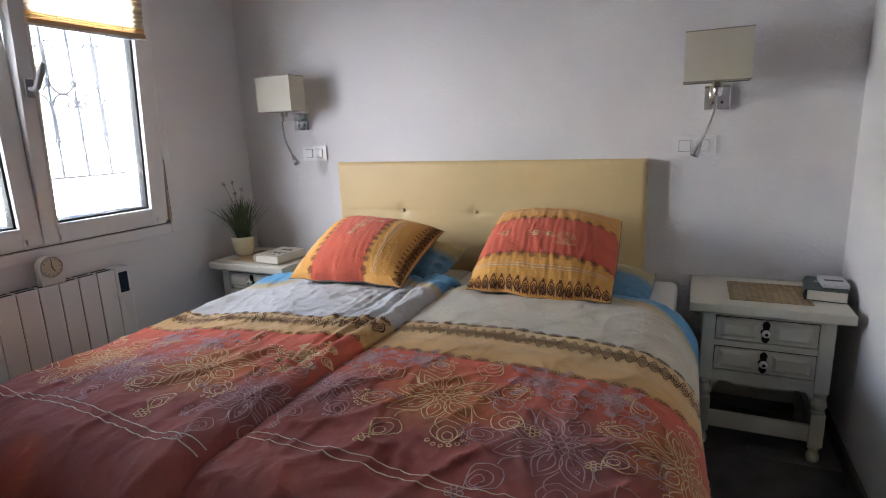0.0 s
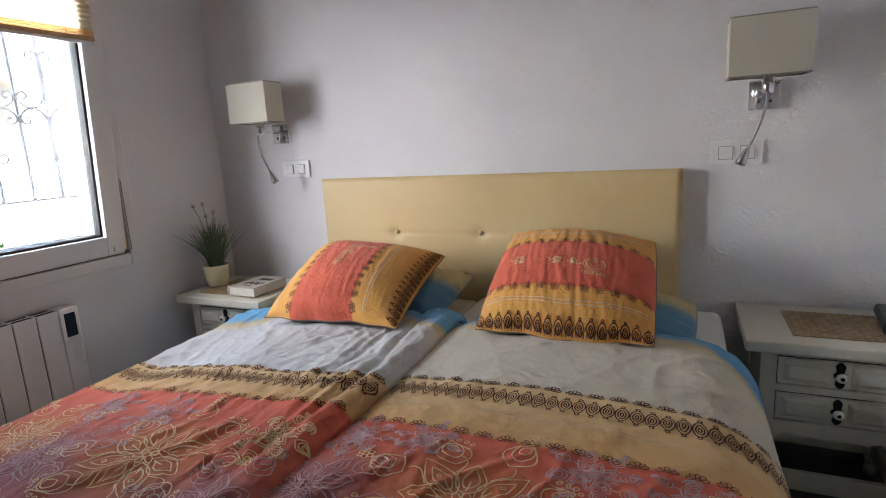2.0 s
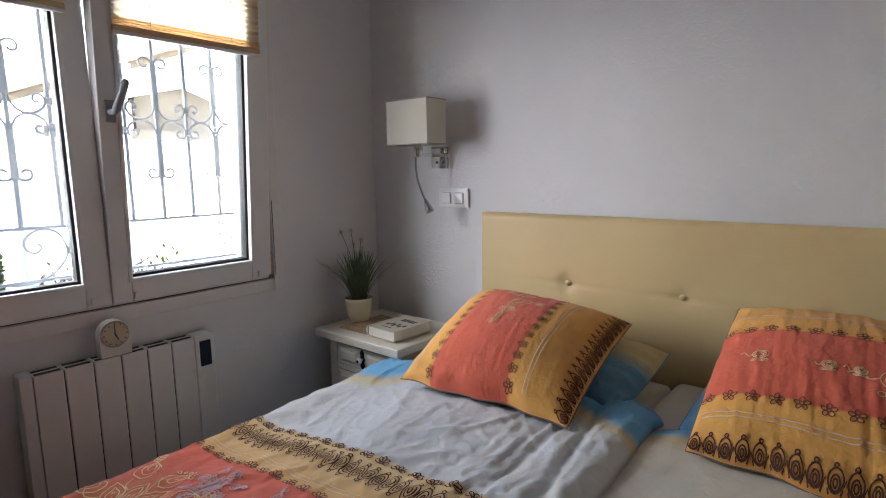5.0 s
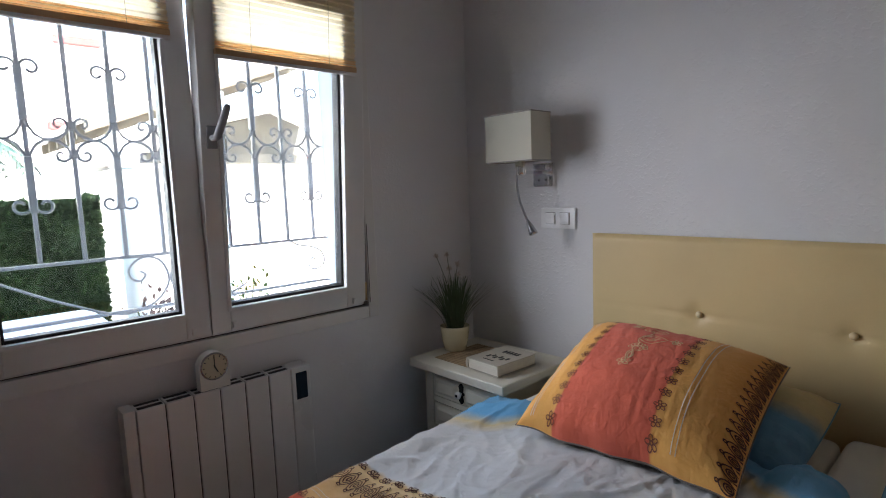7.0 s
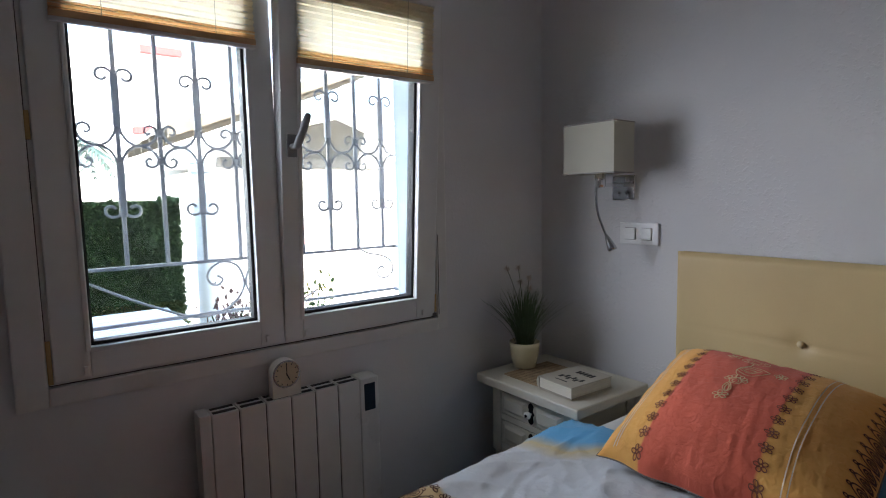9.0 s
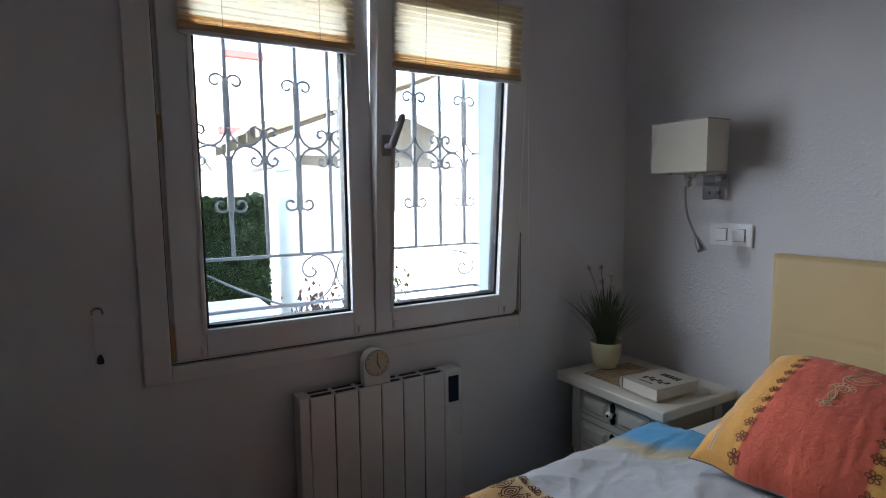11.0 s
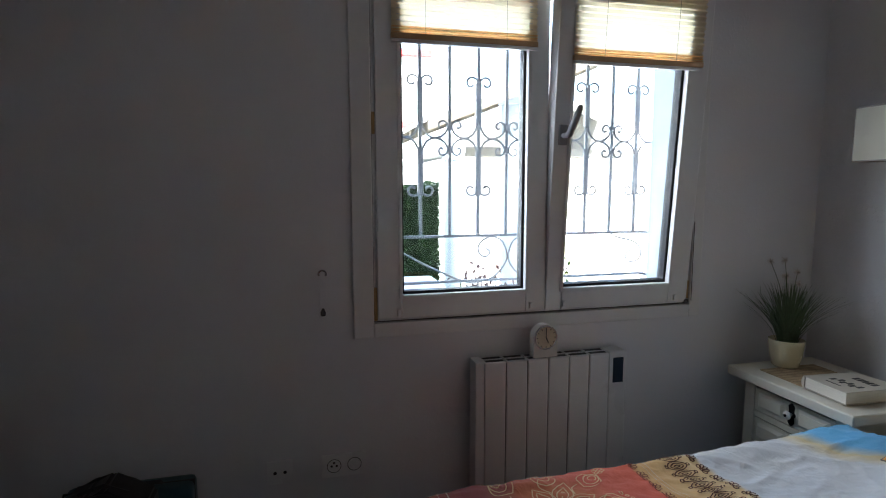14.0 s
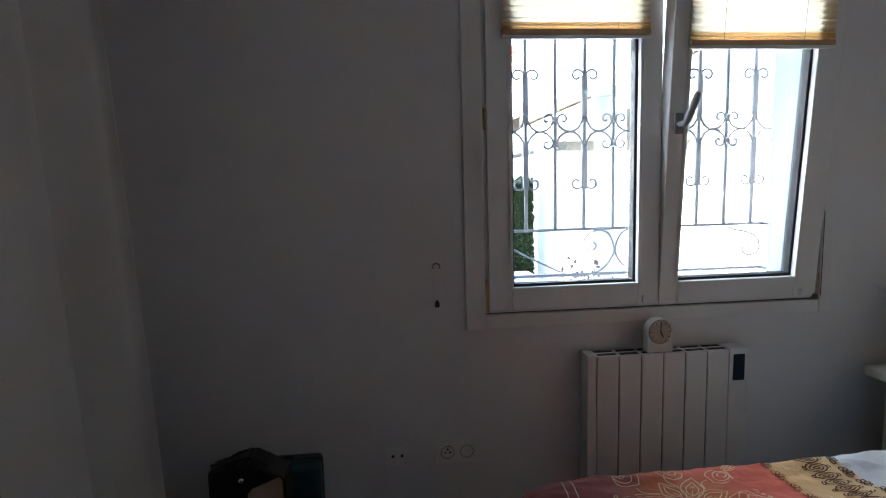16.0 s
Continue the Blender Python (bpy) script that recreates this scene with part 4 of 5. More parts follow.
def make_cushion(name, corners, T, label, category, material, turn, seed, group, back, pinch=-0.015, rough=0.011):
    c = sum((Vector(q) for q in corners), Vector()) / 4
    e = thing(name, (c.x, c.y, min(q[2] for q in corners)), label, category, group)
    F = cushion_surface(corners, T, pinch, seed, 1, rough)
    Bk = cushion_surface(corners, T * 0.55, pinch, seed, -1, rough)
    uvof = (lambda u, v: (u, v)) if turn == "v" else (lambda u, v: (v, 1 - u))
    part("front_cover", sheet(lambda i, j: (F(i, j), uvof(i, j)), 80, 80), material, e, smooth=True)
    part("back_cover", sheet(lambda i, j: (Bk(i, j), uvof(i, j)), 30, 30), back, e, smooth=True)
    rim = [(i / 20, 0) for i in range(20)] + [(1, i / 20) for i in range(20)] + [(1 - i / 20, 1) for i in range(20)] + [(0, 1 - i / 20) for i in range(20)]
    part("seam", tube(bmesh.new(), [F(u, v) for u, v in rim], 0.0022, 6, True), back, e)
    return e, F, uvof


def cushion_print(e, F, turn, size, o0, o1):
    """Brown lace hem, flower rows and thin pale lines; w runs from the hem upwards, q along it, in metres."""
    def surf(q, w):
        u, v = (q / size, w / size) if turn == "v" else (1 - w / size, q / size)
        return F(min(1, max(0, u)), min(1, max(0, v)))
    surf.flip = False
    brown = []
    step = size / 17
    for i in range(17):
        a = step * (i + 0.5)
        for w, h in ((0.0155, 0.030), (0.0092, 0.020)):
            brown.append(([(a + w * math.sin(t) * (1 - 0.35 * (1 - math.cos(t)) / 2), 0.004 + h * (1 - math.cos(t)) / 2) for t in [2 * math.pi * k / 18 for k in range(18)]], True))
        brown.append(ellipse(a, 0.0130, 0.0035, 0.0055, 9))
        brown.append(ellipse(a, 0.0380, 0.0036, 0.0038, 8))
        brown.append(([(a + step / 2 - 0.007, 0.002), (a + step / 2, 0.018), (a + step / 2 + 0.007, 0.002)], False))
    part("hem_print", ribbons(brown, 0.0032, surf, 0.0018), M_LINEBROWN, e, "dark brown lace hem")
    for w in (o0, o1):
        for i in range(12):
            f = little_flower(size * (i + 0.5) / 12, (w + (-0.008 if w < 0.6 else 0.010)) * size, 0.0098)
            part("flower_print", ribbons(f, 0.0025, surf, 0.0015), M_LINERUST, e, "small brown flower")
    for w in (o0 - 0.11, o0 - 0.09, o1 + 0.12, o1 + 0.135):
        part("line_print", ribbons([([(0.02 + (size - 0.04) * i / 50, w * size) for i in range(51)], False)], 0.0026, surf, 0.0015), M_LINEWHITE, e, "thin pale line")
    if turn == "u":
        m = 0.5 * (o0 + o1) * size
        lacework = [ellipse(0.56 * size + 0.024 * math.cos(t), m - 0.004 + 0.024 * math.sin(t), 0.007, 0.006, 9) for t in [math.pi * (k - 3) / 7 for k in range(7)]]
        motifs = [little_flower(0.42 * size, m + 0.006, 0.012), [leaf(0.45 * size, m, 0.055, 0.020, 0.15), leaf(0.455 * size, m, 0.042, 0.010, 0.15)],
                  lacework + [ellipse(0.56 * size, m - 0.004, 0.015, 0.015, 14), ellipse(0.56 * size, m - 0.004, 0.008, 0.008, 10)],
                  [leaf(0.66 * size, m + 0.012, 0.080, 0.058, -1.25), leaf(0.67 * size, m + 0.004, 0.052, 0.032, -1.25), leaf(0.67 * size, m - 0.004, 0.030, 0.014, -1.25)],
                  little_flower(0.70 * size, m - 0.090, 0.010), little_flower(0.82 * size, m + 0.05, 0.011),
                  [ellipse(0.80 * size, m - 0.01, 0.018, 0.036, 16), ellipse(0.80 * size, m - 0.01, 0.010, 0.023, 14)],
                  [([(0.61 * size + 0.012 * i, m + 0.012 * math.sin(i * 0.7)) for i in range(9)], False)]]
        for g in motifs:
            part("loop_print", ribbons(g, 0.0028, surf, 0.0015), M_LINEGOLD, e, "pale gold loop print")
        return
    for q, w, r in [(q, o0 + (o1 - o0) * f, r) for q, f, r in ((0.66, 0.45, 0.036), (0.20, 0.55, 0.017), (0.44, 0.50, 0.014), (0.54, 0.50, 0.012))]:
        g = []
        for s in (1, 0.72, 0.4):
            g.append(ellipse(q * size, w * size, r * s, r * s * 0.9, 18))
        for j in range(6):
            g.append(ellipse(q * size + (j - 2.5) * r * 0.35, w * size - r * 1.25, r * 0.2, r * 0.2, 7))
        g.append(([(q * size - r * 2.6 + r * 1.6 * i / 8, w * size + 0.008 * math.sin(i * 0.8)) for i in range(9)], False))
        part("loop_print", ribbons(g, 0.0027, surf, 0.0015), M_LINEGOLD, e, "pale gold loop print")


make_cushion("pillow", [(-1.52, 2.26, 0.650), (-0.86, 2.28, 0.640), (-0.845, 2.66, 0.715), (-1.52, 2.66, 0.715)], 0.075,
             "blue pillow with a yellow hem lying on the mattress", "pillow", M_PILLOW, "v", 3.0, "bed pillows", M_PILLOW)
make_cushion("pillow", [(-0.70, 2.27, 0.640), (0.045, 2.25, 0.625), (0.060, 2.62, 0.655), (-0.68, 2.64, 0.705)], 0.075,
             "blue and yellow pillow lying under the cushion", "pillow", M_PILLOW, "v", 5.0, "bed pillows", M_PILLOW)
CL = [(-1.486, 2.024, 0.675), (-0.905, 2.035, 0.675), (-0.955, 2.60, 0.812), (-1.525, 2.52, 0.862)]
CR = [(-0.637, 2.105, 0.672), (-0.065, 2.118, 0.668), (-0.085, 2.56, 0.900), (-0.636, 2.60, 0.912)]
e, F, _ = make_cushion("cushion", CL, 0.128, "orange and gold printed cushion with brown lace side", "cushion", M_CUSHION_L, "u", 9.0, "cushions on the bed", M_BACKGREY, 0.045, 0.0065)
cushion_print(e, F, "u", 0.58, 0.33, 0.79)
e, F, _ = make_cushion("cushion", CR, 0.122, "orange and gold printed cushion with brown lace hem", "cushion", M_CUSHION_R, "v", 13.0, "cushions on the bed", M_BACKGREY)
cushion_print(e, F, "v", 0.58, 0.25, 0.67)


# ---- nightstands ----
def knob(parent, x, y, z):
    """A porcelain knob on a cut iron back plate, on a drawer front."""
    out = []
    for i in range(40):
        t = 2 * math.pi * i / 40
        r = 0.015 + 0.020 * abs(math.sin(t)) ** 6 + 0.003 * math.cos(4 * t) + 0.006 * math.exp(-((abs(math.sin(t)) - 0.90) / 0.05) ** 2)
        out.append((r * math.cos(t), r * math.sin(t) * 1.15))
    p = part("knob_plate", prism(bmesh.new(), out, (x, y, z), (1, 0, 0), (0, 0, 1), (0, -1, 0), 0.003), M_IRON, parent, "black iron back plate")
    k = part("knob", lathe(bmesh.new(), [(0.006, 0.003), (0.006, 0.012), (0.014, 0.016), (0.0165, 0.022), (0.014, 0.028), (0.006, 0.030)], (x, y, z), 18, "y"), M_PORC, parent, "white porcelain knob", True)
    part("knob_screw", lathe(bmesh.new(), [(0.006, 0.0295), (0.006, 0.032), (0.002, 0.034)], (x, y, z), 12, "y"), M_IRON, k)


def turned_leg(x, y):
    bm = box(bmesh.new(), x - 0.024, x + 0.024, y - 0.024, y + 0.024, 0.295, 0.588, 0.003)
    lathe(bm, [(0.018, 0.208), (0.023, 0.212), (0.019, 0.220), (0.026, 0.232), (0.028, 0.246), (0.021, 0.268), (0.017, 0.275), (0.024, 0.281), (0.024, 0.287), (0.017, 0.296)], (x, y, 0), 18)
    box(bm, x - 0.024, x + 0.024, y - 0.024, y + 0.024, 0.072, 0.208, 0.004)
    lathe(bm, [(0.010, 0.0), (0.019, 0.004), (0.023, 0.018), (0.021, 0.034), (0.014, 0.046), (0.021, 0.058), (0.021, 0.073)], (x, y, 0), 18)
    return bm


def nightstand():
    n = thing("nightstand", (0.472, 2.57, 0), "ivory painted rustic nightstand with two drawers", "nightstand", "nightstands")
    x0, x1, yf, yb = 0.252, 0.694, 2.402, 2.765
    bm = B(0.202, 0.742, 2.355, 2.785, 0.588, 0.626, 0.009, 3)
    part("top", bm, M_FURN, n)
    for x in (x0 + 0.024, x1 - 0.024):
        for y in (yf + 0.024, yb - 0.024):
            part("leg", turned_leg(x, y), M_FURN, n)
    for x in (x0 + 0.008, x1 - 0.020):
        part("side_panel", B(x, x + 0.012, yf + 0.046, yb - 0.046, 0.300, 0.588), M_FURN, n)
    part("back_panel", B(x0 + 0.046, x1 - 0.046, yb - 0.022, yb - 0.010, 0.300, 0.588), M_FURN, n)
    # shelf coloured near black for the shade within
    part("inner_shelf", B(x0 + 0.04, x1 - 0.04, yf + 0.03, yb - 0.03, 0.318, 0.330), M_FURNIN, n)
    xa, xb = x0 + 0.047, x1 - 0.047
    for z0, z1 in ((0.566, 0.588), (0.442, 0.466), (0.318, 0.340)):
        part("rail", B(xa, xb, yf + 0.004, yf + 0.026, z0, z1, 0.002), M_FURN, n)
    # scalloped apron
    w = xb - xa
    out = [(0, 0.03)]
    for i in range(81):
        t = i / 80
        s = abs(2 * t - 1)
        z = -0.006 - 0.012 * (1 - s) + 0.013 * abs(math.sin(2 * math.pi * 2.0 * (t - 0.5))) ** 0.7 - (0.026 * max(0, s - 0.78) / 0.22) + 0.007 * math.exp(-((s - 0.84) / 0.03) ** 2)
        out.append((w * t, z))
    out.append((w, 0.03))
    part("apron", prism(bmesh.new(), out, (xa, yf + 0.006, 0.292), (1, 0, 0), (0, 0, 1), (0, 1, 0), 0.018), M_FURN, n, "scalloped apron")
    for z0, z1 in ((0.468, 0.564), (0.342, 0.440)):
        # dark sheet behind each drawer paints the shade of its gap
        part("drawer_gap_shade", B(xa + 0.0005, xb - 0.0005, yf + 0.012, yf + 0.024, z0 - 0.001, z1 + 0.001), M_FURNIN, n)
        bm = B(xa + 0.004, xb - 0.004, yf + 0.003, yf + 0.0115, z0 + 0.003, z1 - 0.003, 0.002)
        d = part("drawer", bm, M_FURN, n)
        for p0, p1 in ((xa + 0.020, (xa + xb) / 2 - 0.028), ((xa + xb) / 2 + 0.028, xb - 0.020)):
            bm = bmesh.new()
            r = bmesh.ops.create_cube(bm, size=1)
            bmesh.ops.transform(bm, verts=r["verts"], matrix=Matrix.Translation(((p0 + p1) / 2, yf - 0.002, (z0 + z1) / 2)) @ Matrix.Diagonal((p1 - p0, 0.010, z1 - z0 - 0.030, 1)))
            for v in bm.verts:
                if v.co.y < yf:
                    v.co.x += 0.014 if v.co.x < (p0 + p1) / 2 else -0.014
                    v.co.z += 0.012 if v.co.z < (z0 + z1) / 2 else -0.012
            part("raised_panel", bm, M_FURN, d)
        knob(d, (xa + xb) / 2, yf + 0.003, (z0 + z1) / 2)
    part("stretcher", B(xa, xb, yf + 0.012, yf + 0.034, 0.084, 0.150, 0.003), M_FURN, n)
    part("stretcher", B(xa, xb, yb - 0.034, yb - 0.012, 0.084, 0.150, 0.003), M_FURN, n)
    for x in (x0 + 0.012, x1 - 0.034):
        part("stretcher", B(x, x + 0.022, yf + 0.048, yb - 0.048, 0.084, 0.150, 0.003), M_FURN, n)
    return n


ns_right = nightstand()
copy_thing(ns_right, Matrix.Translation((0.472 - 2.530, 2.57 - 0.042, 0)))
NZ = 0.626


def woven_mat(x0, x1, y0, y1, z):
    m = thing("place_mat", ((x0 + x1) / 2, (y0 + y1) / 2, z), "woven cane mat lying on the nightstand", "mat", "nightstand mats")
    part("mat_base", B(x0, x1, y0, y1, z, z + 0.002), M_MATB, m)
    n = 40
    bm = bmesh.new()
    for i in range(n):
        y = y0 + (y1 - y0) * (i + 0.5) / n
        box(bm, x0, x1, y - 0.0022, y + 0.0022, z + 0.002, z + 0.0035 + 0.0006 * (i % 2))
    s = part("cane", bm, M_MAT, m)
    s["kind"] = "stuff"
    for k in range(12):
        x = x0 + (x1 - x0) * (k + 0.5) / 12
        part("thread", B(x - 0.003, x + 0.003, y0, y1, z + 0.003, z + 0.0044), M_MATB, m)


woven_mat(0.345, 0.625, 2.435, 2.70, NZ)
woven_mat(-2.235, -1.955, 2.385, 2.65, NZ)


def book(x, y, z, w, d, h, turn, cover, label, bars):
    """A hardback lying flat: pages between two boards and a rounded spine."""
    b = thing("book", (x, y, z), label, "book")
    part("lower_board", B(x - w / 2, x + w / 2, y - d / 2, y + d / 2, z, z + 0.003, 0.001, 1), cover, b)
    part("upper_board", B(x - w / 2, x + w / 2, y - d / 2, y + d / 2, z + h - 0.003, z + h, 0.001, 1), cover, b)
    part("page_block", B(x - w / 2 + 0.006, x + w / 2 - 0.004, y - d / 2 + 0.004, y + d / 2 - 0.004, z + 0.003, z + h - 0.003), M_PAPER, b, "cream page block")
    out = [(0, 0)] + [(-0.008 * math.sin(math.pi * i / 8), h * i / 8) for i in range(1, 8)] + [(0, h), (0.005, h), (0.005, 0)]
    part("spine", prism(bmesh.new(), out, (x - w / 2, y - d / 2, z), (1, 0, 0), (0, 0, 1), (0, 1, 0), d), cover, b)
    for bx, by, bw, bd in bars:
        part("print_bar", B(x + bx - bw / 2, x + bx + bw / 2, y + by - bd / 2, y + by + bd / 2, z + h, z + h + 0.0006), M_BLACK if cover is M_COVERW else M_BOXW, b, "unreadable lettering")
    b.rotation_euler = (0, 0, radians(turn))
    return b


bars = [(-0.035 + 0.018 * i, 0.035 * ((i % 2) - 0.5) * 0.4 - 0.03, 0.012, 0.026) for i in range(6)] + [(-0.02 + 0.017 * i, 0.045, 0.012, 0.030) for i in range(5)] + [(0.0, -0.075, 0.06, 0.006)]
book(-1.937, 2.480, NZ + 0.005, 0.172, 0.225, 0.045, -3, M_COVERW, "thick ivory hardback book with dark lettering", bars)
book(0.685, 2.60, NZ + 0.002, 0.135, 0.21, 0.044, -8, M_COVERD, "thick dark green hardback book with cream pages", [(-0.03, 0.03, 0.02, 0.006), (-0.03, 0.018, 0.016, 0.004)])
sb = thing("small_box", (0.705, 2.60, NZ + 0.046), "small white card box lying on the dark book", "box")
part("box_body", B(0.663, 0.748, 2.535, 2.665, NZ + 0.0465, NZ + 0.064, 0.003), M_BOXW, sb)
part("print_bar", B(0.675, 0.736, 2.58, 2.60, NZ + 0.064, NZ + 0.0646), M_GREYPRINT, sb, "faint grey print")

# potted grass
PX, PY = -2.247, 2.520
pot = thing("potted_plant", (PX, PY, NZ), "artificial grass with pale blooms in a cream pot", "plant")
part("pot", lathe(bmesh.new(), [(0.044, 0.0), (0.050, 0.004), (0.058, 0.042), (0.064, 0.090), (0.066, 0.110), (0.062, 0.112), (0.059, 0.094), (0.010, 0.092)], (PX, PY, NZ + 0.005), 28), M_POT, pot, "cream glazed pot", True)
part("soil", lathe(bmesh.new(), [(0.058, 0.0), (0.054, 0.006), (0.02, 0.010)], (PX, PY, NZ + 0.092), 20), M_SOIL, pot)
rnd = random.Random(4)
bm = bmesh.new()
for i in range(420):
    a, lean = rnd.uniform(0, 2 * math.pi), rnd.uniform(0.0, 0.85) ** 1.5
    h = rnd.uniform(0.15, 0.27)
    r0 = rnd.uniform(0, 0.036)
    c0 = Vector((PX + r0 * math.cos(a), PY + r0 * math.sin(a), NZ + 0.094))
    side = Vector((-math.sin(a + rnd.uniform(-1, 1)), math.cos(a), 0)).normalized()
    prev = None
    for k in range(7):
        t = k / 6
        out = lean * h * (0.45 * t + 0.62 * t * t)
        p = c0 + Vector((math.cos(a) * out, math.sin(a) * out, h * (t - 0.22 * lean * t * t)))
        p.x = max(p.x, XW + 0.01)
        w = 0.0021 * (1 - t) ** 0.6 + 0.0003
        cur = (bm.verts.new(p + side * w), bm.verts.new(p - side * w))
        if prev:
            bm.faces.new((prev[0], prev[1], cur[1], cur[0]))
        prev = cur
g = part("grass", bm, M_BLADE, pot, "dark green grass blades")
g["kind"] = "stuff"
for dx, dy, h in ((-0.075, -0.03, 0.335), (-0.015, -0.02, 0.345), (0.01, 0.02, 0.30), (-0.045, 0.02, 0.275), (0.045, -0.01, 0.26)):
    st = part("stem", tube(bmesh.new(), [(PX + dx * t * t, PY + dy * t * t, NZ + 0.094 + h * t) for t in [i / 7 for i in range(8)]], 0.0013, 5), M_BLADE, pot, "thin stem")
    bm = bmesh.new()
    top = Vector((PX + dx, PY + dy, NZ + 0.094 + h))
    for k in range(60):
        d = Vector((rnd.gauss(0, 1), rnd.gauss(0, 1), rnd.gauss(0, 1))).normalized()
        q = d.orthogonal().normalized() * 0.0016
        l = rnd.uniform(0.011, 0.021)
        bm.faces.new([bm.verts.new(top + q), bm.verts.new(top - q), bm.verts.new(top + d * l)])
    part("bloom", bm, M_BLOOM, st, "pale dried bloom")


# ---- wall lamps ----
def wall_lamp(x, z, dx, bend, label, tilt):
    """Chrome plate, short arm, rectangular shade and a flexible reading light."""
    y = YN
    l = thing("wall_lamp", (x, y, z), label, "wall lamp", "reading lamps beside the bed")
    bm = B(x - 0.05, x + 0.05, y - 0.022, y, z - 0.05, z + 0.05, 0.003)
    for v in bm.verts:
        if v.co.y < y - 0.01:
            v.co.y += tilt * (v.co.x - x) + 0.012 * (v.co.z - z)
    pl = part("wall_plate", bm, M_CHROME, l, "polished chrome plate")
    for s in (-0.018, 0.018):
        part("switch_button", lathe(bmesh.new(), [(0.006, 0.0215), (0.006, 0.026), (0.003, 0.0275)], (x + s, y, z - 0.022), 12, "y"), M_BLACK, pl)
    bm = box(bmesh.new(), x + dx * 0.5 - 0.010, x + dx * 0.5 + 0.010, y - 0.165, y - 0.02, z + 0.003, z + 0.019, 0.004)
    part("arm", bm, M_CHROME, l, smooth=False)
    part("lamp_holder", lathe(bmesh.new(), [(0.016, 0.000), (0.019, 0.006), (0.019, 0.056), (0.014, 0.060), (0.014, 0.10)], (x + dx * 0.5, y - 0.155, z), 20), M_CHROME, l, smooth=True)
    cx, cy, hw, hd, z0, z1, t = x + dx, y - 0.160, 0.119, 0.063, z + 0.056, z + 0.246, 0.0025
    bm = bmesh.new()
    ring = [[bm.verts.new((cx + sx * (hw - o), cy + sy * (hd - o), zz)) for sx, sy in ((-1, -1), (1, -1), (1, 1), (-1, 1))] for o, zz in ((0, z0), (0, z1), (t, z1), (t, z0))]
    for q in range(4):
        for k in range(4):
            bm.faces.new((ring[q][k], ring[q][(k + 1) % 4], ring[(q + 1) % 4][(k + 1) % 4], ring[(q + 1) % 4][k]))
    sh = part("shade", bm, M_SHADE, l, "rectangular cream fabric shade")
    for zz in (z0, z1):
        bm = rect_frame_flat(cx, cy, hw, hd, zz)
        part("shade_rim", bm, M_SHADERIM, sh, "thin grey rim")
    part("shade_bracket", B(cx - hw + t, cx + hw - t, cy - 0.004, cy + 0.004, z0 + 0.006, z0 + 0.010), M_CHROME, sh)
    part("bulb", lathe(bmesh.new(), [(0.012, 0.10), (0.022, 0.125), (0.024, 0.145), (0.016, 0.165), (0.004, 0.171)], (x + dx * 0.5, y - 0.155, z), 16), M_PORC, l, smooth=True)
    part("flex_socket", lathe(bmesh.new(), [(0.010, 0.0), (0.011, 0.006), (0.011, 0.022), (0.007, 0.026)], (bend[0][0], bend[0][1], bend[0][2] - 0.004), 14), M_CHROME, l, smooth=True)
    pts = [Vector(p) for p in bend]
    fine = []
    for i in range(len(pts) - 1):
        p0, p1, p2, p3 = pts[max(0, i - 1)], pts[i], pts[i + 1], pts[min(len(pts) - 1, i + 2)]
        for k in range(8):
            s = k / 8
            fine.append(0.5 * ((2 * p1) + (p2 - p0) * s + (2 * p0 - 5 * p1 + 4 * p2 - p3) * s * s + (3 * p1 - p0 - 3 * p2 + p3) * s ** 3))
    fine.append(pts[-1])
    part("gooseneck", tube(bmesh.new(), fine, 0.0048, 8), M_STEEL, l, "flexible steel gooseneck", True)
    d = (pts[-1] - pts[-2]).normalized()
    e = pts[-1]
    part("reading_head", tube(bmesh.new(), [e - d * 0.004, e + d * 0.004, e + d * 0.020, e + d * 0.048, e + d * 0.058, e + d * 0.059], [0.0055, 0.0095, 0.0125, 0.0180, 0.0175, 0.012], 16), M_STEEL, l, "conical reading head", True)


def rect_frame_flat(cx, cy, hw, hd, z):
    bm = bmesh.new()
    o, w, h = 0.0012, 0.005, 0.0022
    box(bm, cx - hw - o, cx + hw + o, cy - hd - o, cy - hd + w, z - h, z + h)
    box(bm, cx - hw - o, cx + hw + o, cy + hd - w, cy + hd + o, z - h, z + h)
    box(bm, cx - hw - o, cx - hw + w, cy - hd + w, cy + hd - w, z - h, z + h)
    box(bm, cx + hw - w, cx + hw + o, cy - hd + w, cy + hd - w, z - h, z + h)
    return bm


wall_lamp(-1.939, 1.397, -0.021, [(-1.975, 2.655, 1.428), (-1.977, 2.652, 1.37), (-1.966, 2.650, 1.30), (-1.942, 2.655, 1.235), (-1.927, 2.657, 1.205)],
          "chrome wall lamp with cream shade and reading arm, unlit", 0.09)
wall_lamp(0.262, 1.410, -0.012, [(0.256, 2.655, 1.445), (0.256, 2.650, 1.385), (0.246, 2.645, 1.335), (0.222, 2.650, 1.265), (0.206, 2.655, 1.225)],
          "unlit chrome wall lamp with cream shade near the corner", 0.02)


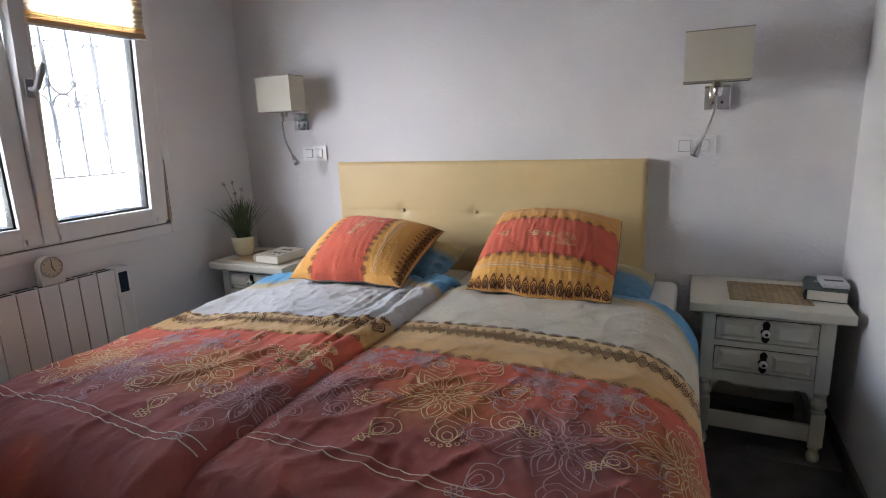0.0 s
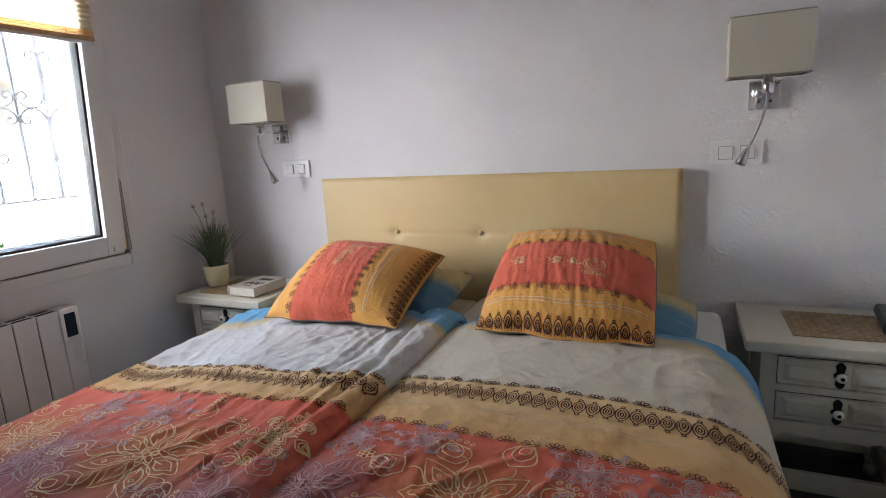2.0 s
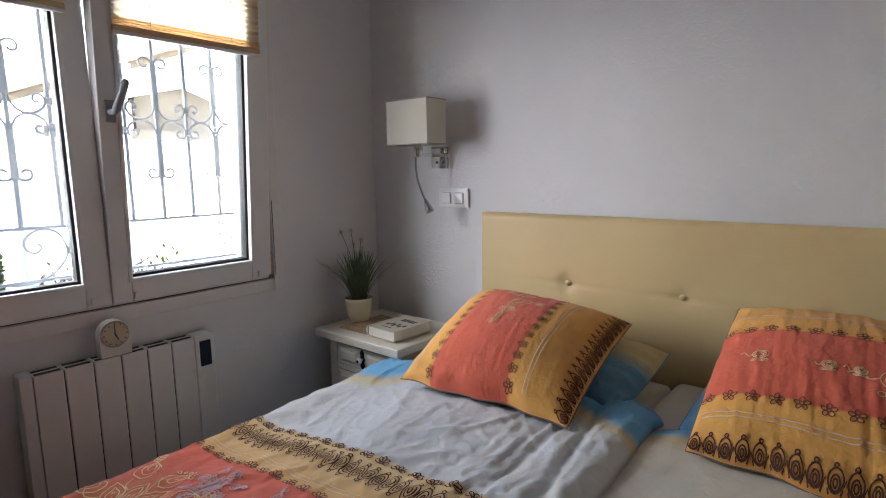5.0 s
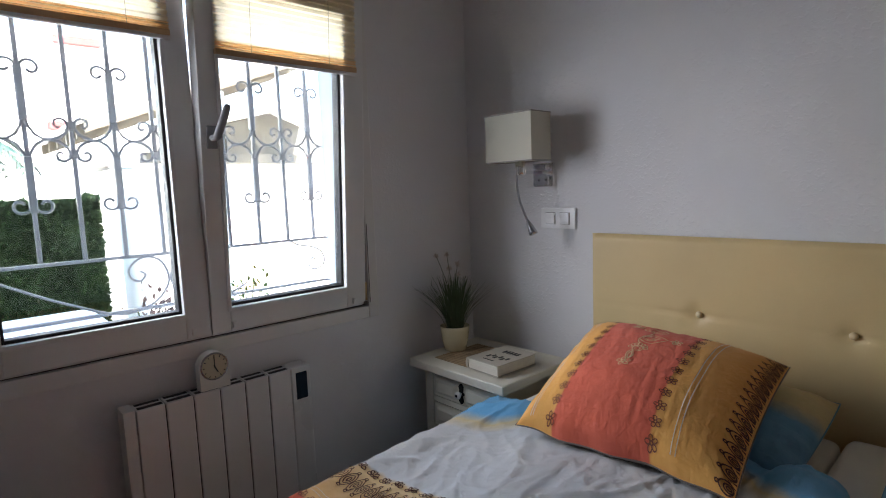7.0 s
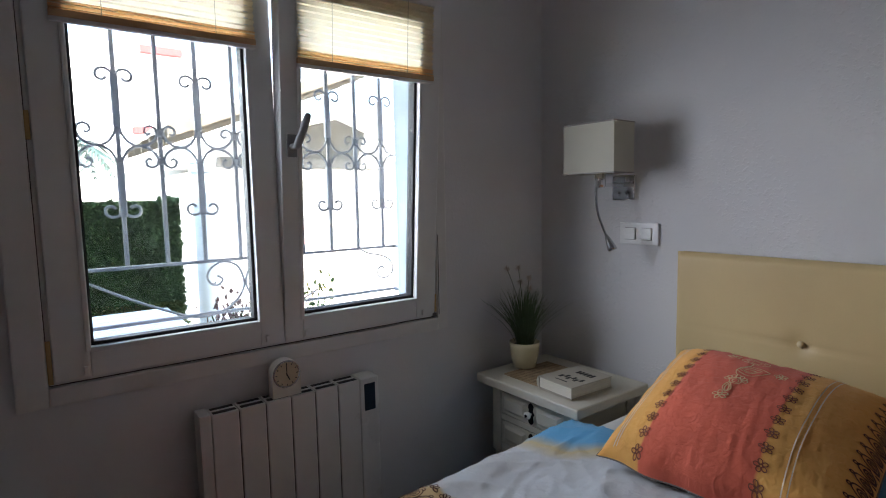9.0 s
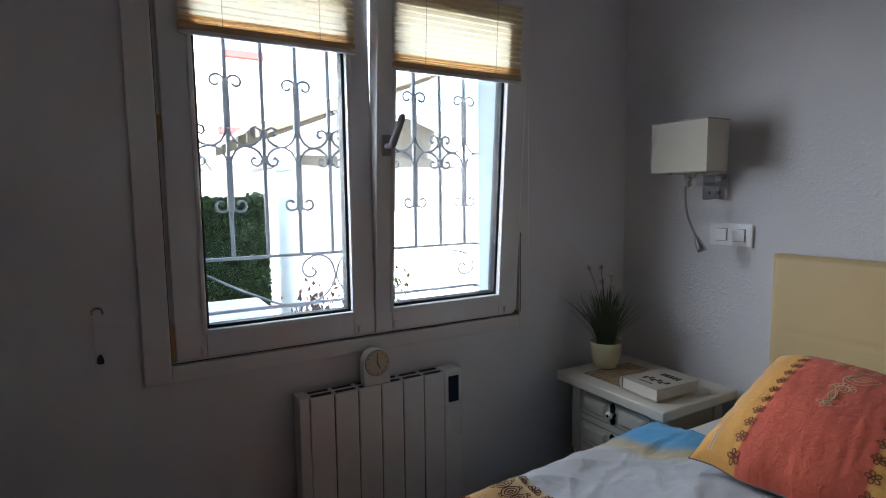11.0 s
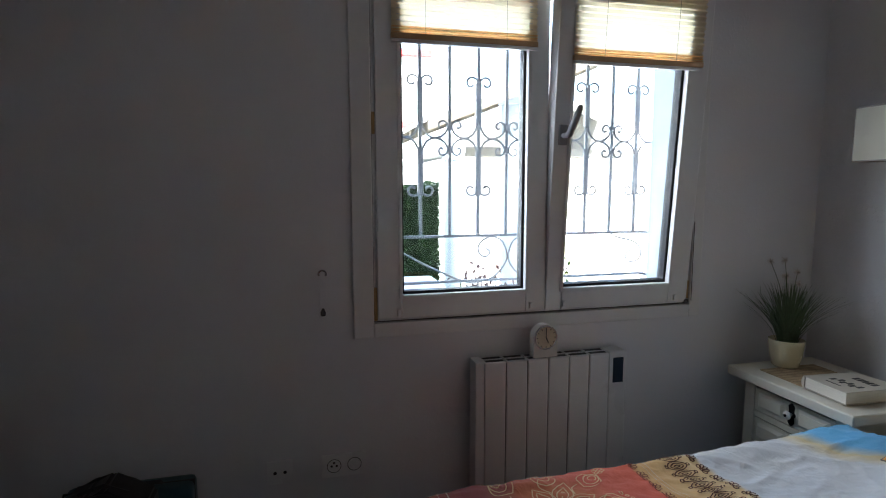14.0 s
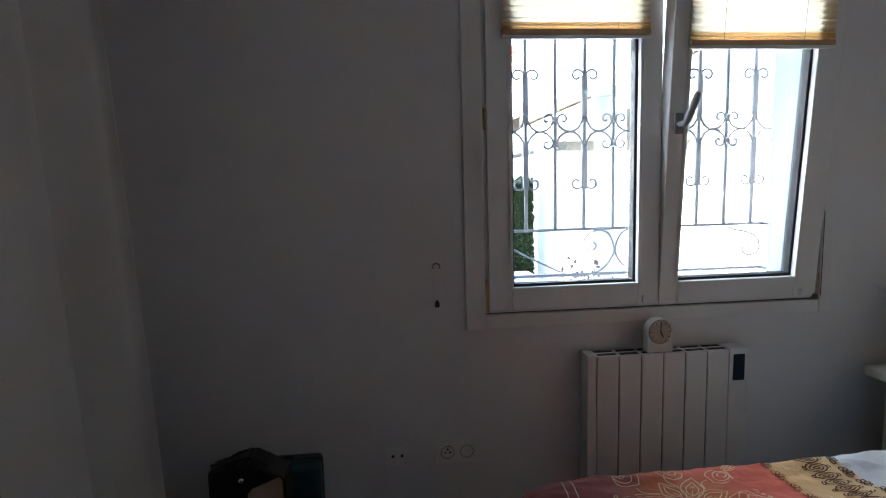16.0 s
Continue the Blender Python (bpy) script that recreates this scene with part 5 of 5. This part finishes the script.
def double_switch(x, z):
    s = thing("light_switch", (x, YN, z), "white double light switch below the wall lamp", "light switch", "switches beside the bed")
    part("switch_plate", B(x - 0.086, x + 0.086, YN - 0.0110, YN, z - 0.044, z + 0.044, 0.003), M_PLASTIC, s)
    for o in (-0.036, 0.036):
        part("rocker", B(x + o - 0.023, x + o + 0.023, YN - 0.0175, YN - 0.0112, z - 0.023, z + 0.023, 0.002), M_PLASTIC, s)
        part("rocker_gap", rect_gap(x + o, z), M_GREYPRINT, s, "dark gap round the rocker")


def rect_gap(x, z):
    bm = bmesh.new()
    y0, y1, a, w = YN - 0.0114, YN - 0.0108, 0.0232, 0.0016
    box(bm, x - a - w, x - a, y0, y1, z - a - w, z + a + w)
    box(bm, x + a, x + a + w, y0, y1, z - a - w, z + a + w)
    box(bm, x - a, x + a, y0, y1, z - a - w, z - a)
    box(bm, x - a, x + a, y0, y1, z + a, z + a + w)
    return bm


double_switch(-1.874, 1.211)
double_switch(0.182, 1.209)


# ---- radiator and clock ----
RX0, RX1, RY0, RZ0, RZ1 = -2.385, -2.312, 1.243, 0.135, 0.725
rad = thing("radiator", (-2.35, 1.55, RZ0), "white electric panel radiator with a dark display", "radiator")
PITCH = 0.0845
for i in range(6):
    y = RY0 + i * PITCH
    part("element", B(RX0, RX1, y + 0.0018, y + PITCH - 0.0018, RZ0, RZ1 - 0.002, 0.004), M_RAD, rad)
    for x0, x1 in ((RX0 + 0.008, RX0 + 0.026), (RX1 - 0.030, RX1 - 0.010)):
        part("vent_slot", B(x0, x1, y + 0.008, y + PITCH - 0.006, RZ1 - 0.0025, RZ1 - 0.0010), M_RADDARK, rad, "dark air slot")
part("core", B(RX0 + 0.006, RX1 - 0.005, RY0 + 0.003, RY0 + 6 * PITCH - 0.003, RZ0 + 0.01, RZ1 - 0.008), M_RADDARK, rad)
part("end_cap", B(RX0 - 0.004, RX1 - 0.002, RY0 - 0.034, RY0 + 0.0002, RZ0 - 0.004, RZ1 + 0.002, 0.006), M_RAD, rad)
cap = part("control_side", B(RX0 - 0.004, RX1 - 0.001, RY0 + 6 * PITCH, RY0 + 6 * PITCH + 0.078, RZ0 - 0.004, RZ1 + 0.001, 0.010, 3), M_RAD, rad)
part("display", B(RX1 - 0.002, RX1 + 0.0015, RY0 + 6 * PITCH + 0.018, RY0 + 6 * PITCH + 0.062, RZ1 - 0.122, RZ1 - 0.022, 0.001, 1), M_SCREEN, cap, "dark blue display")
for y in (1.36, 1.68):
    part("wall_bracket", B(XW, RX0 + 0.003, y - 0.02, y + 0.02, 0.30, 0.56, 0.002), M_RAD, rad)

CY, CX = 1.486, -2.340
clk = thing("clock", (CX, CY, RZ1), "small cream arched table clock on the radiator", "clock")
out = [(-0.048, 0), (0.048, 0)] + [(0.048 * math.cos(t), 0.076 + 0.048 * math.sin(t)) for t in [math.pi * i / 20 for i in range(21)]]
part("case", prism(bmesh.new(), out, (CX - 0.020, CY, RZ1), (0, 1, 0), (0, 0, 1), (1, 0, 0), 0.040), M_CLOCKBODY, clk)
part("bezel", tube(bmesh.new(), [(CX + 0.021, CY + 0.043 * math.cos(t), RZ1 + 0.076 + 0.043 * math.sin(t)) for t in [2 * math.pi * i / 28 for i in range(28)]], 0.003, 6, True), M_STEEL, clk, "grey bezel", True)
f = part("dial", lathe(bmesh.new(), [(0.042, 0.0), (0.042, 0.0022)], (CX + 0.0198, CY, RZ1 + 0.076), 28, "x"), M_CLOCKFACE, clk, "beige dial")
for h in range(12):
    t = math.pi / 2 - 2 * math.pi * h / 12
    q = Vector((0, math.cos(t), math.sin(t)))
    c = Vector((CX + 0.0232, CY, RZ1 + 0.076))
    part("hour_mark", tube(bmesh.new(), [c + q * 0.033, c + q * 0.038], 0.0016, 6), M_BLACK, f)
for ang, ln, w in ((90, 0.033, 0.0016), (-65, 0.022, 0.0022)):
    q = Vector((0, math.cos(radians(ang)), math.sin(radians(ang))))
    part("clock_hand", tube(bmesh.new(), [c - q * 0.005, c + q * ln], w, 6), M_BLACK, f)


# ---- sockets and strap slot on the window wall ----
def plate(y, z, hw, name, label, cat):
    s = thing(name, (XW, y, z), label, cat)
    part("plate", B(XW, XW + 0.009, y - hw, y + hw, z - 0.042, z + 0.042, 0.003), M_PLASTIC, s)
    return s


s = plate(0.512, 0.358, 0.043, "aerial_socket", "white aerial socket with two dark pins", "socket")
for o in (-0.017, 0.017):
    part("socket_hole", lathe(bmesh.new(), [(0.006, 0.0085), (0.006, 0.0105)], (XW, 0.512 + o, 0.358), 12, "x"), M_BLACK, s)
s = plate(0.737, 0.358, 0.080, "power_socket", "white double power socket low on the wall", "socket")
for y in (0.700, 0.773):
    part("socket_ring", tube(bmesh.new(), [(XW + 0.009, y + 0.021 * math.cos(t), 0.358 + 0.021 * math.sin(t)) for t in [2 * math.pi * i / 24 for i in range(24)]], 0.0022, 6, True), M_PLASTIC, s)
    # dark ring stands in for the shadow in the gap
    part("socket_gap_shade", tube(bmesh.new(), [(XW + 0.0088, y + 0.0245 * math.cos(t), 0.358 + 0.0245 * math.sin(t)) for t in [2 * math.pi * i / 24 for i in range(24)]], 0.0013, 6, True), M_RUBBER, s, "dark ring painting the shadow gap round the insert")
for dy, dz in ((-0.009, 0.0), (0.009, 0.0), (0.0, 0.012)):
    part("socket_hole", lathe(bmesh.new(), [(0.0042, 0.0085), (0.0042, 0.0100)], (XW, 0.700 + dy, 0.358 + dz), 10, "x"), M_BLACK, s)
part("socket_plug", lathe(bmesh.new(), [(0.018, 0.0085), (0.018, 0.013), (0.012, 0.015)], (XW, 0.773, 0.358), 20, "x"), M_PLASTIC, s, "round white cover")
st = thing("shutter_strap_slot", (XW, 0.676, 0.90), "white painted roller shutter strap plate with dark slot", "strap plate")
part("strap_plate", B(XW, XW + 0.004, 0.664, 0.690, 0.900, 1.083, 0.0015), M_WALL, st)
oval = [(0.0095 * math.cos(t), 0.0145 * math.sin(t) - 0.003 * math.cos(2 * t)) for t in [2 * math.pi * k / 24 for k in range(24)]]
part("slot", prism(bmesh.new(), oval, (XW + 0.0038, 0.676, 0.924), (0, 1, 0), (0, 0, 1), (1, 0, 0), 0.001), M_BLACK, st, "dark oval slot")
part("slot_rim", tube(bmesh.new(), [(XW + 0.005, 0.676 + 1.16 * p, 0.924 + 1.14 * q) for p, q in oval], 0.0018, 6, True), M_PLASTIC, st)
part("plate_hook", tube(bmesh.new(), [(XW + 0.004, 0.676 + 0.013 * math.cos(t), 1.062 + 0.013 * math.sin(t)) for t in [math.pi * (1.15 - 1.3 * i / 10) for i in range(11)]], 0.0034, 8), M_STEEL, st)


# ---- curtain ----
cur = thing("curtain", (-1.7, YS + 0.1, 0.02), "long white cotton curtain hanging in deep folds", "curtain")


def curtain_surface(i, j):
    d = 1.30 * i
    x = -2.365 + d + 0.24 * j * (1 - i)
    z = 0.02 + 2.36 * j
    ph = 2 * math.pi * (1.15 * (1 - math.exp(-d / 0.14)) + d / 0.55) + 0.25 * math.sin(2.2 * j + 3 * i)
    y = YS + 0.150 + 0.052 * (math.sin(ph) + 0.30 * math.sin(2 * ph + 1.0)) + 0.006 * math.sin(ph * 2.7 + j * 2)
    y = YS + 0.02 + (y - YS - 0.02) * smooth01((d + 0.02) / 0.17)
    return Vector((x + 0.028 * math.sin(ph + 2.2), y, z)), (i, j)


c = part("curtain_cloth", sheet(curtain_surface, 200, 30), M_CURTAIN, cur, smooth=True)
so = c.modifiers.new("thick", 'SOLIDIFY')
so.thickness = 0.002
part("curtain_rod", tube(bmesh.new(), [(XW + 0.005, YS + 0.115, 2.41), (0.2, YS + 0.115, 2.41)], 0.013, 12), M_STEEL, cur)
for i in range(9):
    x = -2.33 + 1.2 * i / 8
    part("curtain_ring", tube(bmesh.new(), [(x, YS + 0.115 + 0.02 * math.cos(t), 2.405 + 0.024 * math.sin(t)) for t in [2 * math.pi * k / 16 for k in range(16)]], 0.002, 6, True), M_STEEL, cur)

# ---- case and bag by the curtain ----
case = thing("suitcase", (-2.345, 0.05, 0), "dark teal hard suitcase standing against the wall", "suitcase")
part("shell", B(-2.398, -2.290, -0.14, 0.243, 0.03, 0.400, 0.030, 4), M_TEAL, case, smooth=True)
part("zip_seam", B(-2.350, -2.342, -0.1415, 0.2445, 0.05, 0.4015, 0.003), M_BLACK, case)
part("carry_handle", tube(bmesh.new(), [(-2.345, 0.06, 0.398), (-2.345, 0.065, 0.406), (-2.345, 0.14, 0.406), (-2.345, 0.145, 0.398)], 0.007, 8), M_BLACK, case)
for x in (-2.375, -2.31):
    for y in (-0.08, 0.21):
        part("wheel", lathe(bmesh.new(), [(0.018, -0.010), (0.020, 0.0), (0.018, 0.010)], (x, y, 0.020), 14, "x"), M_BLACK, case)
bag = thing("handbag", (-2.21, 0.03, 0), "black leather tote bag with a beige front panel", "bag")
bm = bmesh.new()
outline = [(-0.115, 0.0), (0.155, 0.0), (0.160, 0.10), (0.150, 0.425), (0.085, 0.458), (0.035, 0.492), (-0.02, 0.462), (-0.080, 0.455), (-0.120, 0.10)]
prism(bm, outline, (-2.285, 0.0, 0.002), (0, 1, 0), (0, 0, 1), (1, 0, 0), 0.125)
bmesh.ops.bevel(bm, geom=list(bm.edges), offset=0.010, segments=2, affect='EDGES')
part("bag_body", bm, M_BAG, bag)
part("bag_panel", prism(bmesh.new(), [(0.030, 0.24), (0.142, 0.24), (0.142, 0.425), (0.132, 0.436), (0.045, 0.402), (0.032, 0.385)], (-2.1602, 0.0, 0.002), (0, 1, 0), (0, 0, 1), (1, 0, 0), 0.004), M_BEIGE, bag, "beige leather panel")
part("clasp", lathe(bmesh.new(), [(0.007, 0.0), (0.009, 0.004), (0.004, 0.007)], (-2.161, 0.015, 0.435), 12, "x"), M_CHROME, bag)
part("bag_strap", tube(bmesh.new(), [(-2.23, -0.07, 0.452), (-2.20, -0.04, 0.470), (-2.19, 0.03, 0.494), (-2.20, 0.09, 0.458)], 0.006, 8), M_BAG, bag)

# ---- rug ----
rug = thing("rug", (0.5, 1.3, 0), "charcoal rug beside the bed", "rug")
part("rug_body", B(0.18, 0.758, 0.2, 2.362, 0.0005, 0.012, 0.004), M_RUG, rug)

# ---- outside ----
bm = B(-3.20, -2.686, -2.5, 5.0, 2.42, 2.56, 0.01)
# unseen wall, added to keep sky and sun off hedge, grille and terrace
solo("upper_wall", B(-2.68, -2.42, -3.0, 6.0, 2.751, 5.6), M_OUTWALL, "unseen white wall added above the house to block sky light", "wall", "structure")
solo("eave", bm, M_OUTWALL, "white rendered eave of the house over the window", "eave", "structure")
solo("ground", B(-60, XW - 0.285, -60, 60, -0.9, -0.55), M_GROUND, "pale sunlit terrace paving", "ground", "structure")
rnd = random.Random(11)
hedge = thing("hedge", (-5.0, -0.6, -0.55), "dense clipped dark green hedge", "hedge")
HX0, HX1, HY0, HY1, HZ = -5.6, -4.75, -4.0, 1.70, 1.40
# plain dark box that shows between the leaves as painted shade
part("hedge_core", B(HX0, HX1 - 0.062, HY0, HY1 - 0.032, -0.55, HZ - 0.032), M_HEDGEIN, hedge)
bm = bmesh.new()


def leaf_tuft(p, n, size, to):
    d = (n + Vector((rnd.gauss(0, 0.6), rnd.gauss(0, 0.6), rnd.gauss(0.3, 0.6)))).normalized()
    s = d.orthogonal().normalized()
    s = (Matrix.Rotation(rnd.uniform(0, 6.28), 3, d) @ s) * size * 0.32
    t = p + d * size
    m = p + d * size * 0.45
    to.faces.new([to.verts.new(q) for q in (p, m + s, t, m - s)])


for i in range(34000):
    y = rnd.uniform(-0.4, HY1 - 0.025)
    z = rnd.uniform(-0.4, HZ - 0.025)
    leaf_tuft(Vector((HX1 - 0.05 + 0.03 * noise.noise(Vector((0, y * 4, z * 4))), y, z)), Vector((1, 0, 0.2)), rnd.uniform(0.018, 0.042), bm)
for i in range(7000):
    leaf_tuft(Vector((rnd.uniform(HX0, HX1 - 0.03), HY1 - 0.045, rnd.uniform(-0.4, HZ))), Vector((0, 1, 0.2)), rnd.uniform(0.018, 0.042), bm)
for i in range(3500):
    leaf_tuft(Vector((rnd.uniform(HX0, HX1), rnd.uniform(-0.5, HY1 - 0.03), HZ - 0.045)), Vector((0, 0, 1)), rnd.uniform(0.018, 0.04), bm)
h = part("hedge_leaves", bm, M_HEDGE, hedge)
h["kind"] = "stuff"



# columns take the blue-shaded colour, as their near side is out of the sun
def porch_column(x, y, r, top, label):
    col = thing("porch_column", (x, y, -0.55), label, "column", "porch columns")
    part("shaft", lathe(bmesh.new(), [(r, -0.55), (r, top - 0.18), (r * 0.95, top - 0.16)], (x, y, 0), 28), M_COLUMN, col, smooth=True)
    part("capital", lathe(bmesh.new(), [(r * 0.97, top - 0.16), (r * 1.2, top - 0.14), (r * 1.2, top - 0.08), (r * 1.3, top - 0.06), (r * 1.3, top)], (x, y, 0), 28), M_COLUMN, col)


porch_column(-5.9, 2.10, 0.095, 1.78, "round white porch column with a plain capital, bluish shade in its colour")
porch_column(-6.3, 2.94, 0.17, 2.42, "thick white column under the porch roof, bluish shade in its colour")

porch = thing("porch_roof", (-6.5, 3.0, 1.8), "white porch roof with a weathered timber edge", "roof")
out = [(1.82, 1.92), (4.6, 3.02), (4.6, 3.13), (1.82, 2.03)]
part("rafter_board", prism(bmesh.new(), out, (-5.80, 0, 0), (0, 1, 0), (0, 0, 1), (-1, 0, 0), 0.05), M_TIMBER, porch)
out = [(1.80, 2.035), (4.6, 3.131), (4.6, 3.16), (1.80, 2.06)]
part("roof_deck", prism(bmesh.new(), out, (-5.86, 0, 0), (0, 1, 0), (0, 0, 1), (-1, 0, 0), 3.1), M_OUTWALL, porch)
for k in range(5):
    x = -6.4 - 0.55 * k
    part("rafter", prism(bmesh.new(), [(1.86, 1.93), (4.6, 3.00), (4.6, 3.13), (1.86, 2.045)], (x, 0, 0), (0, 1, 0), (0, 0, 1), (-1, 0, 0), 0.08), M_TIMBER, porch)
part("beam", B(-8.9, -5.86, 2.02, 2.16, 1.785, 1.93), M_OUTWALL, porch)

house = thing("neighbour_house", (-10, 5, -0.55), "white neighbouring house with soffit shade painted on its gable", "house")
part("wall", B(-13, -9.1, 3.0, 5.95, -0.55, 1.86), M_OUTWALL, house)
# gable face coloured grey for the shade under the roof
part("gable", prism(bmesh.new(), [(4.25, 2.011), (5.94, 2.011), (5.95, 2.34), (4.97, 2.67), (4.25, 2.48)], (-9.02, 0, 0), (0, 1, 0), (0, 0, 1), (-1, 0, 0), 3.8), M_ROOFGREY, house, "gable with the soffit's shade as its grey colour")
# overhang added to keep the sun off the gable
part("fascia", prism(bmesh.new(), [(3.74, 2.35), (4.97, 2.675), (5.51, 2.48), (5.51, 2.545), (4.97, 2.745), (3.74, 2.42)], (-8.0, 0, 0), (0, 1, 0), (0, 0, 1), (-1, 0, 0), 4.9), M_OUTWALL, house)
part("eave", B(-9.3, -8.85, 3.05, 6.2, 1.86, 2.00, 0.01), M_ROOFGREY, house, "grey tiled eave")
part("upper_wall", B(-13, -9.1, 3.0, 4.24, 2.011, 2.40), M_OUTWALL, house)
part("side_wall", B(-13, -9.1, 5.96, 9.0, -0.55, 2.6), M_OUTWALL, house)
far = thing("far_house", (-14, 0, -0.55), "far white house with red tile edges, its wall lengthened out of view", "house")
# stretched unseen to y = -28 so the chrome plate reflects something bright
part("wall", B(-17, -13.0, -28, 4.0, -0.55, 4.3), M_OUTWALL, far)
part("roof", B(-17.2, -12.85, -28.3, 4.2, 4.3, 4.42), M_OUTWALL, far)
part("roof_tiles", B(-13.1, -12.84, 2.72, 3.5, 4.30, 4.44, 0.01), M_ROOFTILE, far, "red tiled roof edge")
part("tile_ledge", B(-13.0, -12.8, 2.52, 3.12, 2.71, 2.85, 0.01), M_ROOFTILE, far, "red tiled ledge")

palm = thing("palm_tree", (-9.0, 1.25, -0.55), "small green palm beyond the hedge", "tree")
part("trunk", tube(bmesh.new(), [(-9.0, 1.25 + 0.01 * math.sin(3 * k), -0.55 + 0.45 * k) for k in range(7)], [0.10, 0.085, 0.08, 0.075, 0.075, 0.08, 0.06], 10), M_TIMBER, palm)
bm = bmesh.new()
for k in range(13):
    a, lift = 2 * math.pi * k / 13 + 0.2, 0.25 + 0.55 * ((k * 7) % 13) / 13
    spine = [Vector((-9.0 + 0.62 * t * math.cos(a), 1.25 + 0.62 * t * math.sin(a), 2.08 + lift * t - (0.35 + lift) * t * t)) for t in [i / 14 for i in range(15)]]
    tube(bm, spine, 0.008, 4)
    for i in range(2, 15):
        d = (spine[i] - spine[i - 1]).normalized()
        for sd in (1, -1):
            w = d.cross(Vector((0, 0, 1))).normalized() * sd
            tip = spine[i] + (w * 0.8 + d * 0.7 - Vector((0, 0, 0.25))) * (0.25 * math.sin(math.pi * (0.15 + 0.8 * i / 15)))
            bm.faces.new([bm.verts.new(q) for q in (spine[i] - d * 0.028, spine[i] + d * 0.028, tip)])
f = part("fronds", bm, M_PALM, palm, "green feathered fronds")
f["kind"] = "stuff"

bench = thing("garden_bench", (-3.7, 0.84, -0.55), "white slatted garden bench top below the window", "bench")
for k in range(6):
    part("slat", B(-4.02 + 0.11 * k, -3.93 + 0.11 * k, 0.25, 1.43, 0.745, 0.770, 0.004, 1), M_PVC, bench)
part("apron", B(-4.02, -3.38, 0.26, 1.42, 0.66, 0.744), M_PVC, bench)
for x in (-3.99, -3.41):
    for y in (0.32, 1.36):
        part("leg", B(x - 0.025, x + 0.025, y - 0.025, y + 0.025, -0.55, 0.66, 0.004), M_PVC, bench)

def make_shrub(x, y, zt, n, spread, mat, label):
    shrub = thing("shrub", (x, y, -0.55), label, "plant", "terrace shrubs")
    tuft = bmesh.new()
    for k in range(n):
        p = Vector((x + rnd.gauss(0, spread), y + 0.03 + rnd.gauss(0, spread), zt + rnd.gauss(0, spread)))
        leaf_tuft(p, Vector((0.3, 0, 1)), rnd.uniform(0.03, 0.06), tuft)
    leaves = part("leaves", tuft, mat, shrub)
    leaves["kind"] = "stuff"
    for k in range(7):
        part("stem", tube(bmesh.new(), [(x, y, -0.55), (x + 0.02 * (k - 3), y + 0.01, zt - 0.4), (x + 0.05 * (k - 3), y + 0.03 + 0.04 * ((k * 5) % 7 - 3), zt + 0.05)], 0.005, 5), M_HEDGE, shrub)


make_shrub(-4.3, 1.85, 0.58, 170, 0.10, M_SHRUB, "small pinkish leafy shrub on the terrace")
make_shrub(-4.3, 2.42, 0.66, 60, 0.075, M_HEDGE, "small sparse green shrub on the terrace")

# ---- floor tiles ----
TS = 0.33
tile_mesh = finish("tile", B(0.0015, TS - 0.0015, 0.0015, TS - 0.0015, -0.0058, 0.0, 0.0015, 1), M_TILE)
ny, nx = int(math.ceil((YN - YS) / TS)), int(math.ceil((XE - XW) / TS))
for i in range(nx):
    for j in range(ny):
        x, y = XE - TS * (i + 1), YN - TS * (j + 1)
        t = new("tile", tile_mesh)
        sx = 1.0 if x > XW else (x + TS - XW) / TS
        sy = 1.0 if y > YS else (y + TS - YS) / TS
        t.location = (max(x, XW), max(y, YS), 0)
        t.scale = (sx, sy, 1)
        t.parent = floor
